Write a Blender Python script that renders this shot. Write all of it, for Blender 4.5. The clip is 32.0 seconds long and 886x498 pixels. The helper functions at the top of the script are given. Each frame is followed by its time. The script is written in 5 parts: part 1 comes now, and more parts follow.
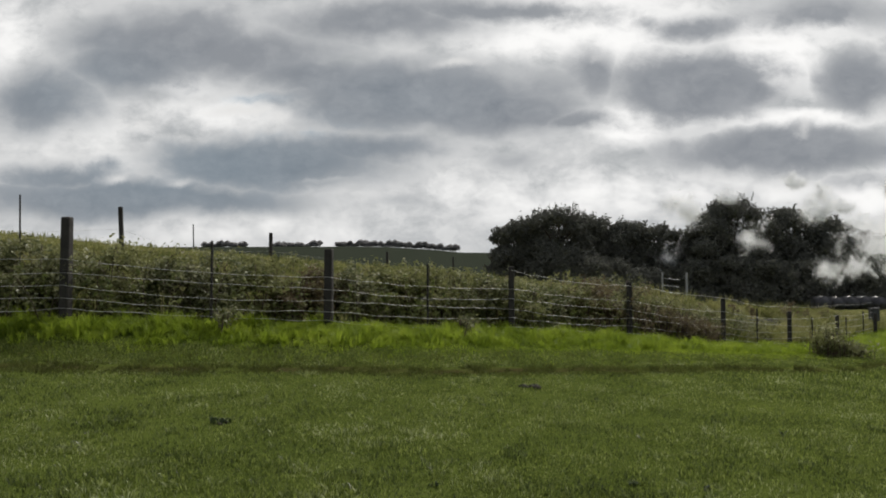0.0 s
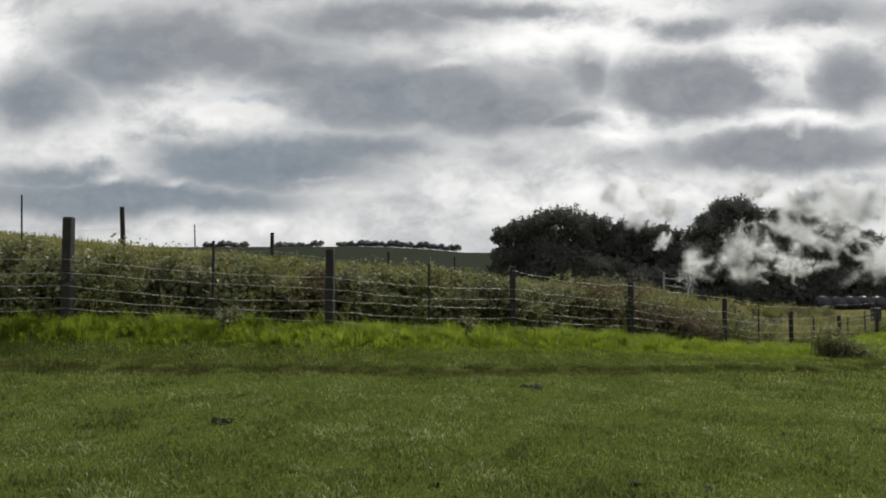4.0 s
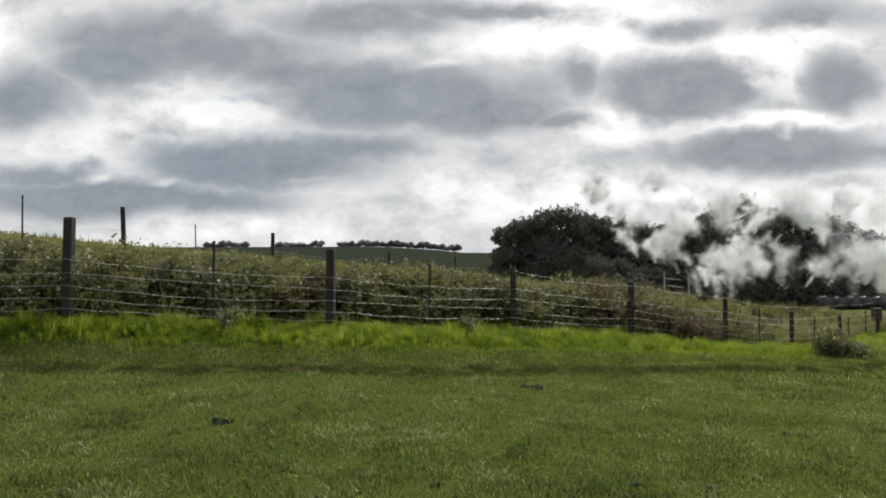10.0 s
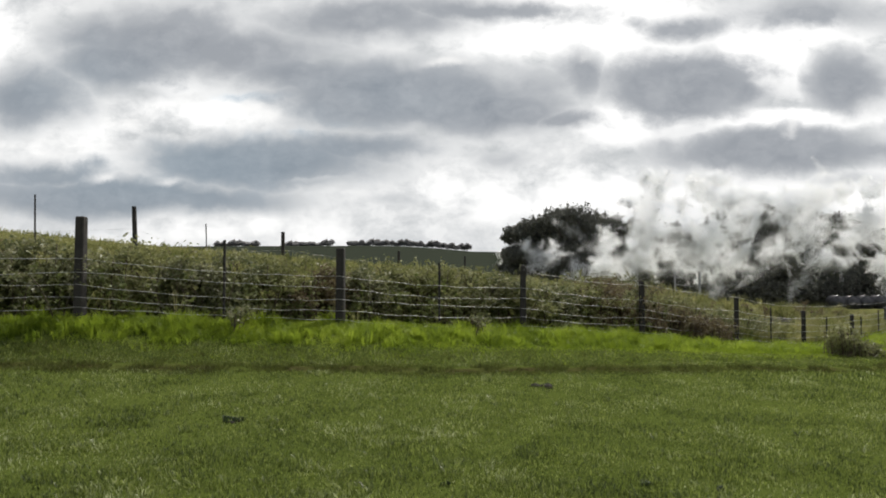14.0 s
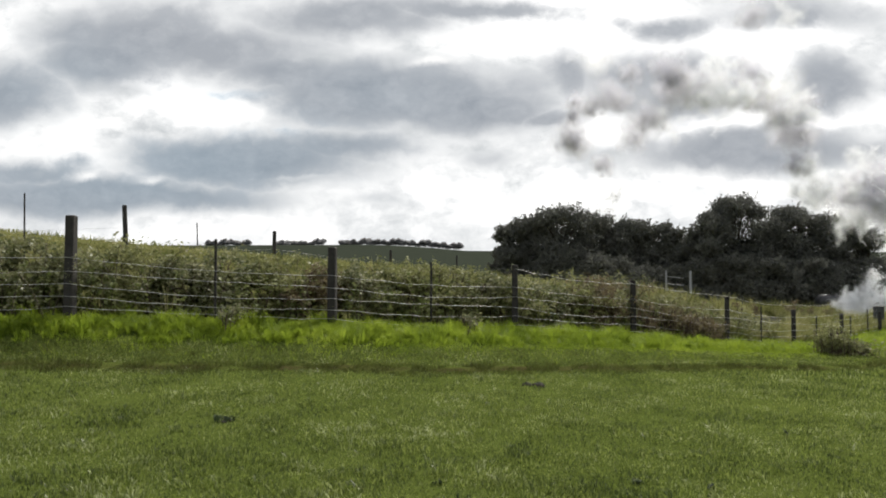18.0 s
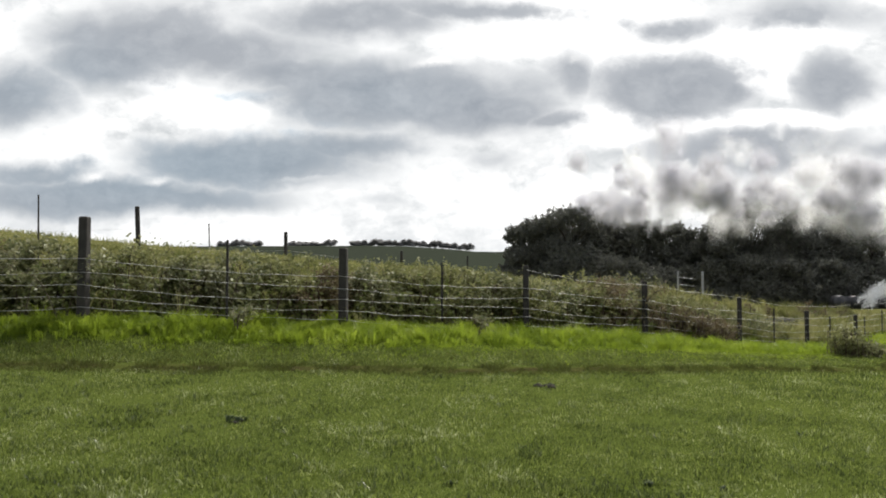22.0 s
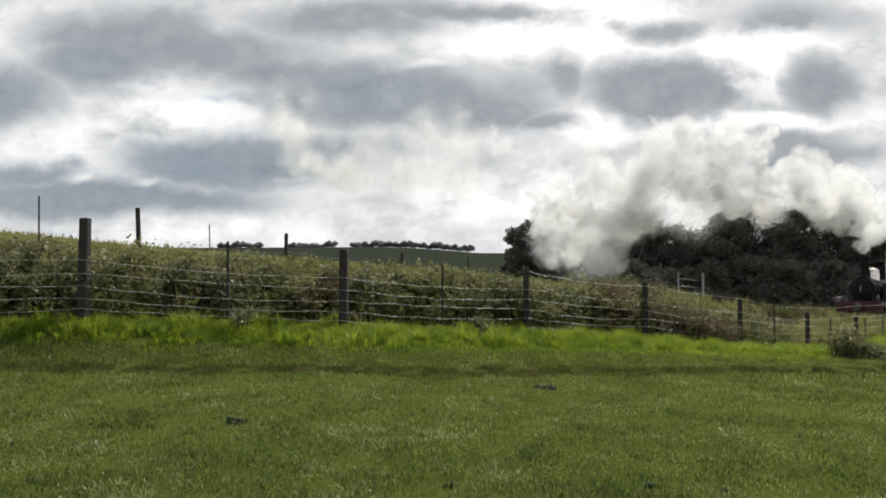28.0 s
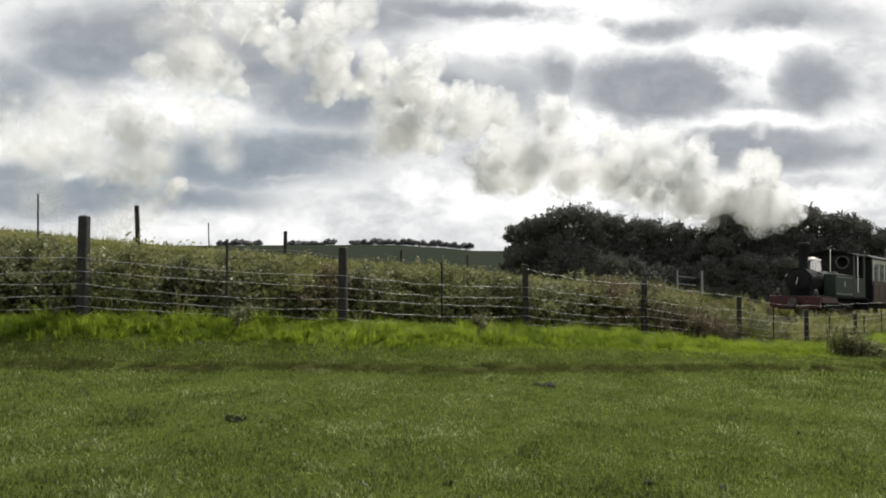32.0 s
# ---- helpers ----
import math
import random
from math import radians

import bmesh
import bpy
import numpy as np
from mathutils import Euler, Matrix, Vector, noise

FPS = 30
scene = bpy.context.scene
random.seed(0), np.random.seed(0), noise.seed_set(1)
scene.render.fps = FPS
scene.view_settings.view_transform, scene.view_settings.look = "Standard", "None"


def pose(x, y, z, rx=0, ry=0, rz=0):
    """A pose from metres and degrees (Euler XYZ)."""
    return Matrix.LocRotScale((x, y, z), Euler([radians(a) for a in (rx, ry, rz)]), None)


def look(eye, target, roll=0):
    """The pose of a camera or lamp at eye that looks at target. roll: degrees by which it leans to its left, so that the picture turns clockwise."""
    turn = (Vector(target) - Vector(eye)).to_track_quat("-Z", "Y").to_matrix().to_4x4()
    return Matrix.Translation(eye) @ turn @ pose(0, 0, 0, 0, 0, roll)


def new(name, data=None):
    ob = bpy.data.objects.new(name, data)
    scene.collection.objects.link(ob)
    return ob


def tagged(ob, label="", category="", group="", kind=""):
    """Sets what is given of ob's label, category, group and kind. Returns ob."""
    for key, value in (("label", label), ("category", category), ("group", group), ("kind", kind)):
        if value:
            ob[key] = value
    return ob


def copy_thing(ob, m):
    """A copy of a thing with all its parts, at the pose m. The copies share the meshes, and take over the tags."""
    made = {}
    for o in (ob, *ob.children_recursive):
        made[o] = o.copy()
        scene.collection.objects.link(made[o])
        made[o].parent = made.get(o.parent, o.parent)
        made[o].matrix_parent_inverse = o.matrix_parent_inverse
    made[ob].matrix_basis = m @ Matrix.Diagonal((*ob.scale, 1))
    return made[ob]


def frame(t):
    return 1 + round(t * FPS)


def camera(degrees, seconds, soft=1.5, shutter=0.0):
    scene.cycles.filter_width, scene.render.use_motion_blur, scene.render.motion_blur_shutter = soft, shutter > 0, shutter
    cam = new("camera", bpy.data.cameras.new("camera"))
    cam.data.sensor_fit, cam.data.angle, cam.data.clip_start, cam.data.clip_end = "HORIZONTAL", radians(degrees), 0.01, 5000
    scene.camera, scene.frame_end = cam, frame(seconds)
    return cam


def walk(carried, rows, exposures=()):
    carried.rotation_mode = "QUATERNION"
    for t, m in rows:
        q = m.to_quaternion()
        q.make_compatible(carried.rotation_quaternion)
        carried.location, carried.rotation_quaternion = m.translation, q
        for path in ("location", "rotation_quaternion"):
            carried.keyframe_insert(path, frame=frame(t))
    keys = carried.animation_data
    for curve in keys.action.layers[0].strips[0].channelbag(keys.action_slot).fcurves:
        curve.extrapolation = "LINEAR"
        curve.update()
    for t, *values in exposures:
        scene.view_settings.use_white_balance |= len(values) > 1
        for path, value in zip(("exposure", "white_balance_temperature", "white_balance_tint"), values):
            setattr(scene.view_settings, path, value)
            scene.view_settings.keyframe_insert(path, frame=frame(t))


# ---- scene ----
cam = camera(60, 32.0, 1.85)
EYE = 1.6
# The camera stands on the field and only turns a little: seconds, tilt, turn.
walk(cam, [(t, pose(0, 0, EYE, 92.49 + up, 0, left)) for t, up, left in (

    (0, 0.000, 0.000), (0.5, -0.028, 0.046), (1, -0.028, 0.009), (1.5, 0.000, 0.000), (2, 0.000, 0.000), (2.5, 0.009, 0.019), 
    (3, 0.028, 0.065), (3.5, 0.018, 0.084), (5.5, -0.055, 0.130), (6, -0.064, 0.102), (6.5, -0.064, 0.065), (7, -0.064, 0.075), 
    (7.5, -0.001, 0.193), (8, -0.010, 0.193), (8.5, -0.001, 0.259), (9, 0.009, 0.193), (9.5, 0.009, 0.193), (10, 0.009, 0.139), 
    (10.5, 0.009, 0.139), (11, -0.055, 0.193), (11.5, -0.046, 0.324), (12, -0.055, 0.582), (12.5, -0.064, 0.720), 
    (13, -0.055, 0.878), (13.5, -0.064, 0.970), (14, -0.064, 0.868), (14.5, -0.055, 0.748), (16.5, -0.083, 0.480), 
    (17, -0.055, 0.415), (17.5, -0.055, 0.324), (18, -0.129, 0.259), (18.5, -0.147, 0.259), (19, -0.120, 0.259), 
    (19.5, -0.129, 0.388), (20, -0.119, 0.452), (20.5, -0.111, 0.517), (21, -0.129, 0.646), (21.5, -0.064, 0.923), 
    (22, -0.064, 1.070), (22.5, -0.055, 1.034), (23, -0.055, 1.034), (23.5, 0.009, 1.034), (24, 0.065, 1.043), 
    (24.5, 0.130, 1.034), (25, 0.093, 1.099), (25.5, 0.075, 1.034), (27.5, -0.028, 1.034), (28, 0.037, 1.099), 
    (28.5, 0.009, 1.099), (29, 0.000, 1.099), (29.5, 0.056, 1.043), (30, -0.055, 1.052), (30.5, -0.101, 1.089), 
    (31, -0.128, 1.034), (31.5, -0.110, 1.034), (32, -0.129, 1.043),
)], [(0, -0.6), (3, -0.58), (6, -0.48), (9, -0.38), (13, -0.28), (16, -0.11), (19, 0.0), (23, 0.05), (25, 0.02), (28, -0.25), (32, -0.22)])

# ---- light ----
SUN_EL, SUN_AZ = 50.0, 34.0  # degrees above the horizon, and to the right of +y
world = bpy.data.worlds.new("sky")
scene.world = world
world.use_nodes = True
wn = world.node_tree
sky = wn.nodes.new("ShaderNodeTexSky")
sky.sky_type, sky.sun_disc = "NISHITA", False
sky.sun_elevation, sky.sun_rotation = radians(SUN_EL), radians(SUN_AZ)
sky.air_density, sky.dust_density = 1.0, 3.0
wn.nodes["Background"].inputs[1].default_value = 0.12
# bright broken cloud over the whole sky
wc = wn.nodes.new("ShaderNodeTexCoord")
wnoise = wn.nodes.new("ShaderNodeTexNoise")
wnoise.inputs["Scale"].default_value, wnoise.inputs["Detail"].default_value = 3.0, 4
wn.links.new(wc.outputs["Generated"], wnoise.inputs["Vector"])
wr = wn.nodes.new("ShaderNodeMapRange")
wr.inputs[1].default_value, wr.inputs[2].default_value = 0.35, 0.55
wn.links.new(wnoise.outputs["Fac"], wr.inputs[0])
wm = wn.nodes.new("ShaderNodeMix")
wm.data_type = "RGBA"
wm.inputs[7].default_value = (6.2, 6.2, 6.3, 1)
wn.links.new(wr.outputs[0], wm.inputs[0])
wn.links.new(sky.outputs[0], wm.inputs[6])
wn.links.new(wm.outputs[2], wn.nodes["Background"].inputs[0])

sun = new("sun", bpy.data.lights.new("sun", "SUN"))
sun.data.energy, sun.data.angle, sun.data.color = 5.0, radians(2.0), (1.0, 0.95, 0.86)
az, el = radians(SUN_AZ), radians(SUN_EL)
toward = Vector((math.sin(az) * math.cos(el), math.cos(az) * math.cos(el), math.sin(el)))
sun.matrix_world = look(toward * 100, (0, 0, 0))


# ---- small helpers ----
def mesh_from(name, verts, faces, mats=()):
    """A mesh from numpy rows of vertices and of faces (all with the same number of corners)."""
    me = bpy.data.meshes.new(name)
    verts, faces = np.asarray(verts, np.float32), np.asarray(faces, np.int32)
    n, k = faces.shape
    me.vertices.add(len(verts))
    me.vertices.foreach_set("co", verts.ravel())
    me.loops.add(n * k)
    me.loops.foreach_set("vertex_index", faces.ravel())
    me.polygons.add(n)
    me.polygons.foreach_set("loop_start", np.arange(0, n * k, k, dtype=np.int32))
    me.update(calc_edges=True)
    for m in mats:
        me.materials.append(m)
    return me


def smooth(me):
    me.polygons.foreach_set("use_smooth", [True] * len(me.polygons))
    return me


def finish(bm, name, material, shade=False):
    me = bpy.data.meshes.new(name)
    bm.normal_update()
    bm.to_mesh(me)
    bm.free()
    me.materials.append(material)
    return smooth(me) if shade else me


def part(name, bm, material, parent, label="", shade=False):
    """Links a bmesh, or a ready mesh, as one mesh object under a thing or a part."""
    me = bm if isinstance(bm, bpy.types.Mesh) else finish(bm, name, material, shade)
    ob = new(name, me)
    ob.parent = parent
    if label:
        ob["label"] = label
    return ob


def box(bm, x0, y0, z0, x1, y1, z1, bevel=0.0):
    r = bmesh.ops.create_cube(bm, size=1)
    for v in r["verts"]:
        v.co = Vector(((x0 + x1) / 2 + v.co.x * (x1 - x0), (y0 + y1) / 2 + v.co.y * (y1 - y0), (z0 + z1) / 2 + v.co.z * (z1 - z0)))
    if bevel:
        edges = list({e for v in r["verts"] for e in v.link_edges})
        bmesh.ops.bevel(bm, geom=edges, offset=bevel, segments=2, affect="EDGES", profile=0.5)
    return bm


def rod(bm, a, b, r0, r1=None, seg=8):
    """A tapered rod from a to b."""
    a, b = Vector(a), Vector(b)
    m = Matrix.Translation((a + b) / 2) @ (b - a).to_track_quat("Z", "Y").to_matrix().to_4x4()
    bmesh.ops.create_cone(bm, cap_ends=True, segments=seg, radius1=r0, radius2=r0 if r1 is None else r1, depth=(b - a).length, matrix=m)
    return bm


def tube(points, radius, seg=5):
    """Vertices and quads of a tube along points; radius: one number or one for each point."""
    p = np.asarray(points, float)
    r = np.broadcast_to(np.asarray(radius, float), (len(p),))
    d = np.gradient(p, axis=0)
    d /= np.linalg.norm(d, axis=1)[:, None] + 1e-9
    ref = np.where(np.abs(d[:, 2:3]) > 0.9, np.array([[1.0, 0, 0]]), np.array([[0, 0, 1.0]]))
    s = np.cross(d, ref)
    s /= np.linalg.norm(s, axis=1)[:, None] + 1e-9
    w = np.cross(s, d)
    a = np.arange(seg) / seg * 2 * math.pi
    v = p[:, None] + r[:, None, None] * (s[:, None] * np.cos(a)[None, :, None] + w[:, None] * np.sin(a)[None, :, None])
    i, j = np.meshgrid(np.arange(len(p) - 1), np.arange(seg), indexing="ij")
    f = np.stack([i * seg + j, i * seg + (j + 1) % seg, (i + 1) * seg + (j + 1) % seg, (i + 1) * seg + j], -1).reshape(-1, 4)
    return v.reshape(-1, 3), f


def gather(pieces):
    """Joins (verts, faces) pairs."""
    vs, fs, n = [], [], 0
    for v, f in pieces:
        vs.append(v)
        fs.append(np.asarray(f) + n)
        n += len(v)
    return np.concatenate(vs), np.concatenate(fs)


# ---- materials ----
def nodes_of(name):
    m = bpy.data.materials.new(name)
    m.use_nodes = True
    return m, m.node_tree, m.node_tree.nodes["Principled BSDF"], m.node_tree.nodes["Material Output"]


def add(nt, kind, **settings):
    n = nt.nodes.new(kind)
    for k, v in settings.items():
        if k == "operation":
            n.operation = v
        elif k == "data_type":
            n.data_type = v
        elif k == "blend_type":
            n.blend_type = v
        elif k == "interpolation_type":
            n.interpolation_type = v
    return n


def ramp(nt, src, stops):
    n = nt.nodes.new("ShaderNodeValToRGB")
    while len(n.color_ramp.elements) < len(stops):
        n.color_ramp.elements.new(0.5)
    for e, (p, c) in zip(n.color_ramp.elements, stops):
        e.position, e.color = p, (*c, 1)
    nt.links.new(src, n.inputs[0])
    return n.outputs[0]


def noise_of(nt, scale, detail=4.0, rough=0.55, vec=None):
    n = nt.nodes.new("ShaderNodeTexNoise")
    n.inputs["Scale"].default_value, n.inputs["Detail"].default_value, n.inputs["Roughness"].default_value = scale, detail, rough
    if vec is not None:
        nt.links.new(vec, n.inputs["Vector"])
    return n.outputs["Fac"]


def surface(name, dark, light, scale=6.0, rough=0.8, metal=0.0, bump=0.3, fine=40.0, coords="Object", gloss=0.5):
    """A worn surface: colour between dark and light by coarse and fine noise, with fine relief."""
    m, nt, p, out = nodes_of(name)
    tc = nt.nodes.new("ShaderNodeTexCoord")
    a, b = noise_of(nt, scale, 5, 0.6, tc.outputs[coords]), noise_of(nt, fine, 3, 0.6, tc.outputs[coords])
    mx = add(nt, "ShaderNodeMath", operation="MULTIPLY_ADD")
    nt.links.new(b, mx.inputs[0])
    mx.inputs[1].default_value = 0.45
    sc = add(nt, "ShaderNodeMath", operation="MULTIPLY")
    nt.links.new(a, sc.inputs[0])
    sc.inputs[1].default_value = 0.55
    nt.links.new(sc.outputs[0], mx.inputs[2])
    nt.links.new(ramp(nt, mx.outputs[0], [(0.32, dark), (0.68, light)]), p.inputs["Base Color"])
    p.inputs["Roughness"].default_value, p.inputs["Metallic"].default_value = rough, metal
    p.inputs["Specular IOR Level"].default_value = gloss
    if bump:
        bp = nt.nodes.new("ShaderNodeBump")
        bp.inputs["Strength"].default_value, bp.inputs["Distance"].default_value = bump, 0.02
        nt.links.new(mx.outputs[0], bp.inputs["Height"])
        nt.links.new(bp.outputs[0], p.inputs["Normal"])
    return m


def foliage(name, colours, through_light=0.35, rough=0.55, patch=0.0, gloss=0.3, blend=0.6):
    """Leaves or blades: each island takes a colour of the ramp; part of the light shines through. patch: metres of the large colour patches."""
    m, nt, p, out = nodes_of(name)
    geo = nt.nodes.new("ShaderNodeNewGeometry")
    src = geo.outputs["Random Per Island"]
    if patch:
        n = noise_of(nt, 1.0 / patch, 3, 0.6, geo.outputs["Position"])
        mr = nt.nodes.new("ShaderNodeMapRange")
        mr.inputs[1].default_value, mr.inputs[2].default_value = 0.3, 0.7
        nt.links.new(n, mr.inputs[0])
        mx = add(nt, "ShaderNodeMix")
        mx.inputs[0].default_value = blend
        nt.links.new(src, mx.inputs[2])
        nt.links.new(mr.outputs[0], mx.inputs[3])
        src = mx.outputs[0]
    k = len(colours)
    col = ramp(nt, src, [(i / (k - 1), c) for i, c in enumerate(colours)])
    nt.links.new(col, p.inputs["Base Color"])
    p.inputs["Roughness"].default_value = rough
    p.inputs["Specular IOR Level"].default_value = gloss
    tr = nt.nodes.new("ShaderNodeBsdfTranslucent")
    nt.links.new(col, tr.inputs[0])
    ms = nt.nodes.new("ShaderNodeMixShader")
    ms.inputs[0].default_value = through_light
    nt.links.new(p.outputs[0], ms.inputs[1])
    nt.links.new(tr.outputs[0], ms.inputs[2])
    nt.links.new(ms.outputs[0], out.inputs[0])
    return m


# ---- sky backdrop: a drifting sheet of broken cloud ----
def cloud_material():
    m, nt, p, out = nodes_of("broken_cloud")
    nt.nodes.remove(p)
    L = nt.links
    tc = nt.nodes.new("ShaderNodeTexCoord")
    sep = nt.nodes.new("ShaderNodeSeparateXYZ")
    L.new(tc.outputs["Object"], sep.inputs[0])
    cmb = nt.nodes.new("ShaderNodeCombineXYZ")
    for i, s in enumerate((0, 2)):
        d = add(nt, "ShaderNodeMath", operation="DIVIDE")
        L.new(sep.outputs[s], d.inputs[0])
        L.new(sep.outputs[1], d.inputs[1])
        L.new(d.outputs[0], cmb.inputs[i])
    flat = cmb.outputs[0]

    def stretch(v, sx, sy):
        n = add(nt, "ShaderNodeVectorMath", operation="MULTIPLY")
        n.inputs[1].default_value = (sx, sy, 1)
        L.new(v, n.inputs[0])
        return n.outputs[0]

    def warp(v, scale, amount, detail):
        n = nt.nodes.new("ShaderNodeTexNoise")
        n.inputs["Scale"].default_value, n.inputs["Detail"].default_value, n.inputs["Roughness"].default_value = scale, detail, 0.6
        L.new(v, n.inputs["Vector"])
        s = add(nt, "ShaderNodeVectorMath", operation="SUBTRACT")
        s.inputs[1].default_value = (0.5, 0.5, 0.5)
        L.new(n.outputs["Color"], s.inputs[0])
        k = add(nt, "ShaderNodeVectorMath", operation="MULTIPLY")
        k.inputs[1].default_value = (amount, amount * 0.6, 0)
        L.new(s.outputs[0], k.inputs[0])
        a = add(nt, "ShaderNodeVectorMath", operation="ADD")
        L.new(v, a.inputs[0])
        L.new(k.outputs[0], a.inputs[1])
        return a.outputs[0]

    v = warp(warp(flat, 6.0, 0.075, 3), 26.0, 0.03, 5)

    def blob(acc, x, y, rx, ry, weight):
        """Adds a soft patch at tangents x, y (thousandths), half sizes rx, ry."""
        s = add(nt, "ShaderNodeVectorMath", operation="SUBTRACT")
        s.inputs[1].default_value = (x / 1000, y / 1000, 0)
        L.new(v, s.inputs[0])
        ln = add(nt, "ShaderNodeVectorMath", operation="LENGTH")
        L.new(stretch(s.outputs[0], 1000 / rx, 1000 / ry), ln.inputs[0])
        mr = nt.nodes.new("ShaderNodeMapRange")
        for i, val in ((1, 1.75), (2, 0.25), (3, 0.0), (4, weight)):
            mr.inputs[i].default_value = val
        L.new(ln.outputs[1], mr.inputs[0])
        if acc is None:
            return mr.outputs[0]
        a = add(nt, "ShaderNodeMath", operation="MAXIMUM")
        L.new(acc, a.inputs[0])
        L.new(mr.outputs[0], a.inputs[1])
        return a.outputs[0]

    grey = None
    for b in ((-526, 243, 75, 45, .8), (-350, 312, 120, 55, .85), (-400, 285, 90, 40, .9), (-95, 345, 150, 30, .75), (-60, 245, 150, 45, 1), (-180, 270, 100, 30, .8),
              (60, 225, 110, 32, .95), (165, 212, 70, 17, .7), (190, 275, 38, 42, .7), (330, 258, 108, 48, 1), (405, 250, 45, 28, .8), (-270, 300, 150, 45, .75), (-420, 320, 90, 40, .7), (0, 250, 170, 40, .8), (-130, 235, 90, 40, .8)):
        grey = blob(grey, *b)
    for b in ((545, 258, 55, 42, .85), (455, 172, 150, 30, .95), (590, 172, 60, 20, .6), (-230, 155, 150, 32, .95), (-110, 172, 120, 22, .75), (-430, 113, 190, 26, .9),
              (-300, 108, 130, 20, .75), (-500, 140, 100, 20, .7), (330, 338, 90, 20, .65), (60, 358, 200, 20, .7), (90, 158, 45, 14, .4), (-50, 110, 50, 9, .35), (550, 130, 60, 14, .5), (500, 350, 130, 26, .65), (-470, 78, 150, 18, .3)):
        grey = blob(grey, *b)
    glow = None
    for b in ((200, 345, 130, 45, .9), (100, 320, 80, 25, .6), (430, 300, 60, 60, .8), (500, 335, 90, 26, .7), (240, 205, 45, 28, .8), (470, 212, 110, 14, .8), (-335, 253, 55, 12, .5),
              (-300, 218, 110, 26, .4), (-575, 325, 40, 50, .6), (20, 120, 60, 20, .4), (170, 100, 150, 25, .5), (-250, 72, 330, 24, .28), (-430, 195, 130, 26, .3), (560, 110, 60, 40, .6), (330, 212, 260, 18, .6), (280, 318, 220, 26, .5), (250, 118, 230, 26, .5)):
        glow = blob(glow, *b)
    blue = None
    for b in ((-240, 238, 70, 10, .5), (-545, 95, 40, 14, .4), (-200, 190, 90, 14, .45), (-420, 128, 90, 12, .4), (-120, 205, 70, 10, .4)):
        blue = blob(blue, *b)
    # ragged billows break up the rims of the large clouds
    w = warp(flat, 14.0, 0.045, 5)
    fine = noise_of(nt, 1.0, 8, 0.6, stretch(w, 19, 28))
    slow = noise_of(nt, 1.0, 4, 0.55, stretch(w, 5, 11))

    def mixc(f, a, b):
        n = nt.nodes.new("ShaderNodeMix")
        n.data_type = "RGBA"
        L.new(f, n.inputs[0])
        for i, s in ((6, a), (7, b)):
            if isinstance(s, tuple):
                n.inputs[i].default_value = (*s, 1)
            else:
                L.new(s, n.inputs[i])
        return n.outputs[2]

    def ragged(field, amount, lo, hi):
        k = add(nt, "ShaderNodeMath", operation="MULTIPLY_ADD")
        L.new(fine, k.inputs[0])
        k.inputs[1].default_value, k.inputs[2].default_value = amount, -amount / 2
        a = add(nt, "ShaderNodeMath", operation="ADD")
        L.new(k.outputs[0], a.inputs[0])
        L.new(field, a.inputs[1])
        mr = nt.nodes.new("ShaderNodeMapRange")
        mr.interpolation_type = "SMOOTHSTEP"
        mr.inputs[1].default_value, mr.inputs[2].default_value = lo, hi
        L.new(a.outputs[0], mr.inputs[0])
        return mr.outputs[0]

    both = add(nt, "ShaderNodeMix")
    both.inputs[0].default_value = 0.42
    L.new(slow, both.inputs[2])
    L.new(fine, both.inputs[3])
    base = ramp(nt, both.outputs[0], [(0.34, (0.58, 0.61, 0.63)), (0.47, (0.86, 0.875, 0.885)), (0.61, (1.18, 1.18, 1.17))])
    col = mixc(ragged(glow, 0.7, 0.1, 0.7), base, (1.48, 1.47, 1.45))
    col = mixc(ragged(blue, 0.9, 0.25, 0.9), col, (0.40, 0.58, 0.74))
    g = ragged(grey, 0.8, 0.16, 0.74)
    body = ramp(nt, fine, [(0.32, (0.36, 0.388, 0.43)), (0.68, (0.5, 0.525, 0.56))])
    shade = None
    for b in ((-330, 150, 260, 75, .8), (-480, 250, 120, 60, .45), (-60, 240, 130, 50, .3)):
        shade = blob(shade, *b)
    cool = ramp(nt, fine, [(0.32, (0.275, 0.345, 0.41)), (0.68, (0.395, 0.465, 0.53))])
    col = mixc(g, col, mixc(shade, body, cool))
    # sunlit tops of the small clouds
    spark = None
    for b in ((-265, 222, 46, 9, .8), (-222, 212, 24, 13, .6), (-430, 136, 30, 8, .62), (-349, 131, 22, 8, .55), (-400, 205, 50, 16, .5), (-330, 190, 40, 10, .45), (20, 290, 36, 8, .6), (195, 296, 20, 12, .5), (470, 205, 12, 26, .5), (-150, 132, 60, 5, .4), (420, 316, 40, 8, .5)):
        spark = blob(spark, *b)
    col = mixc(ragged(spark, 0.8, 0.2, 0.95), col, (1.2, 1.19, 1.17))
    em = nt.nodes.new("ShaderNodeEmission")
    L.new(col, em.inputs[0])
    L.new(em.outputs[0], out.inputs[0])
    return m


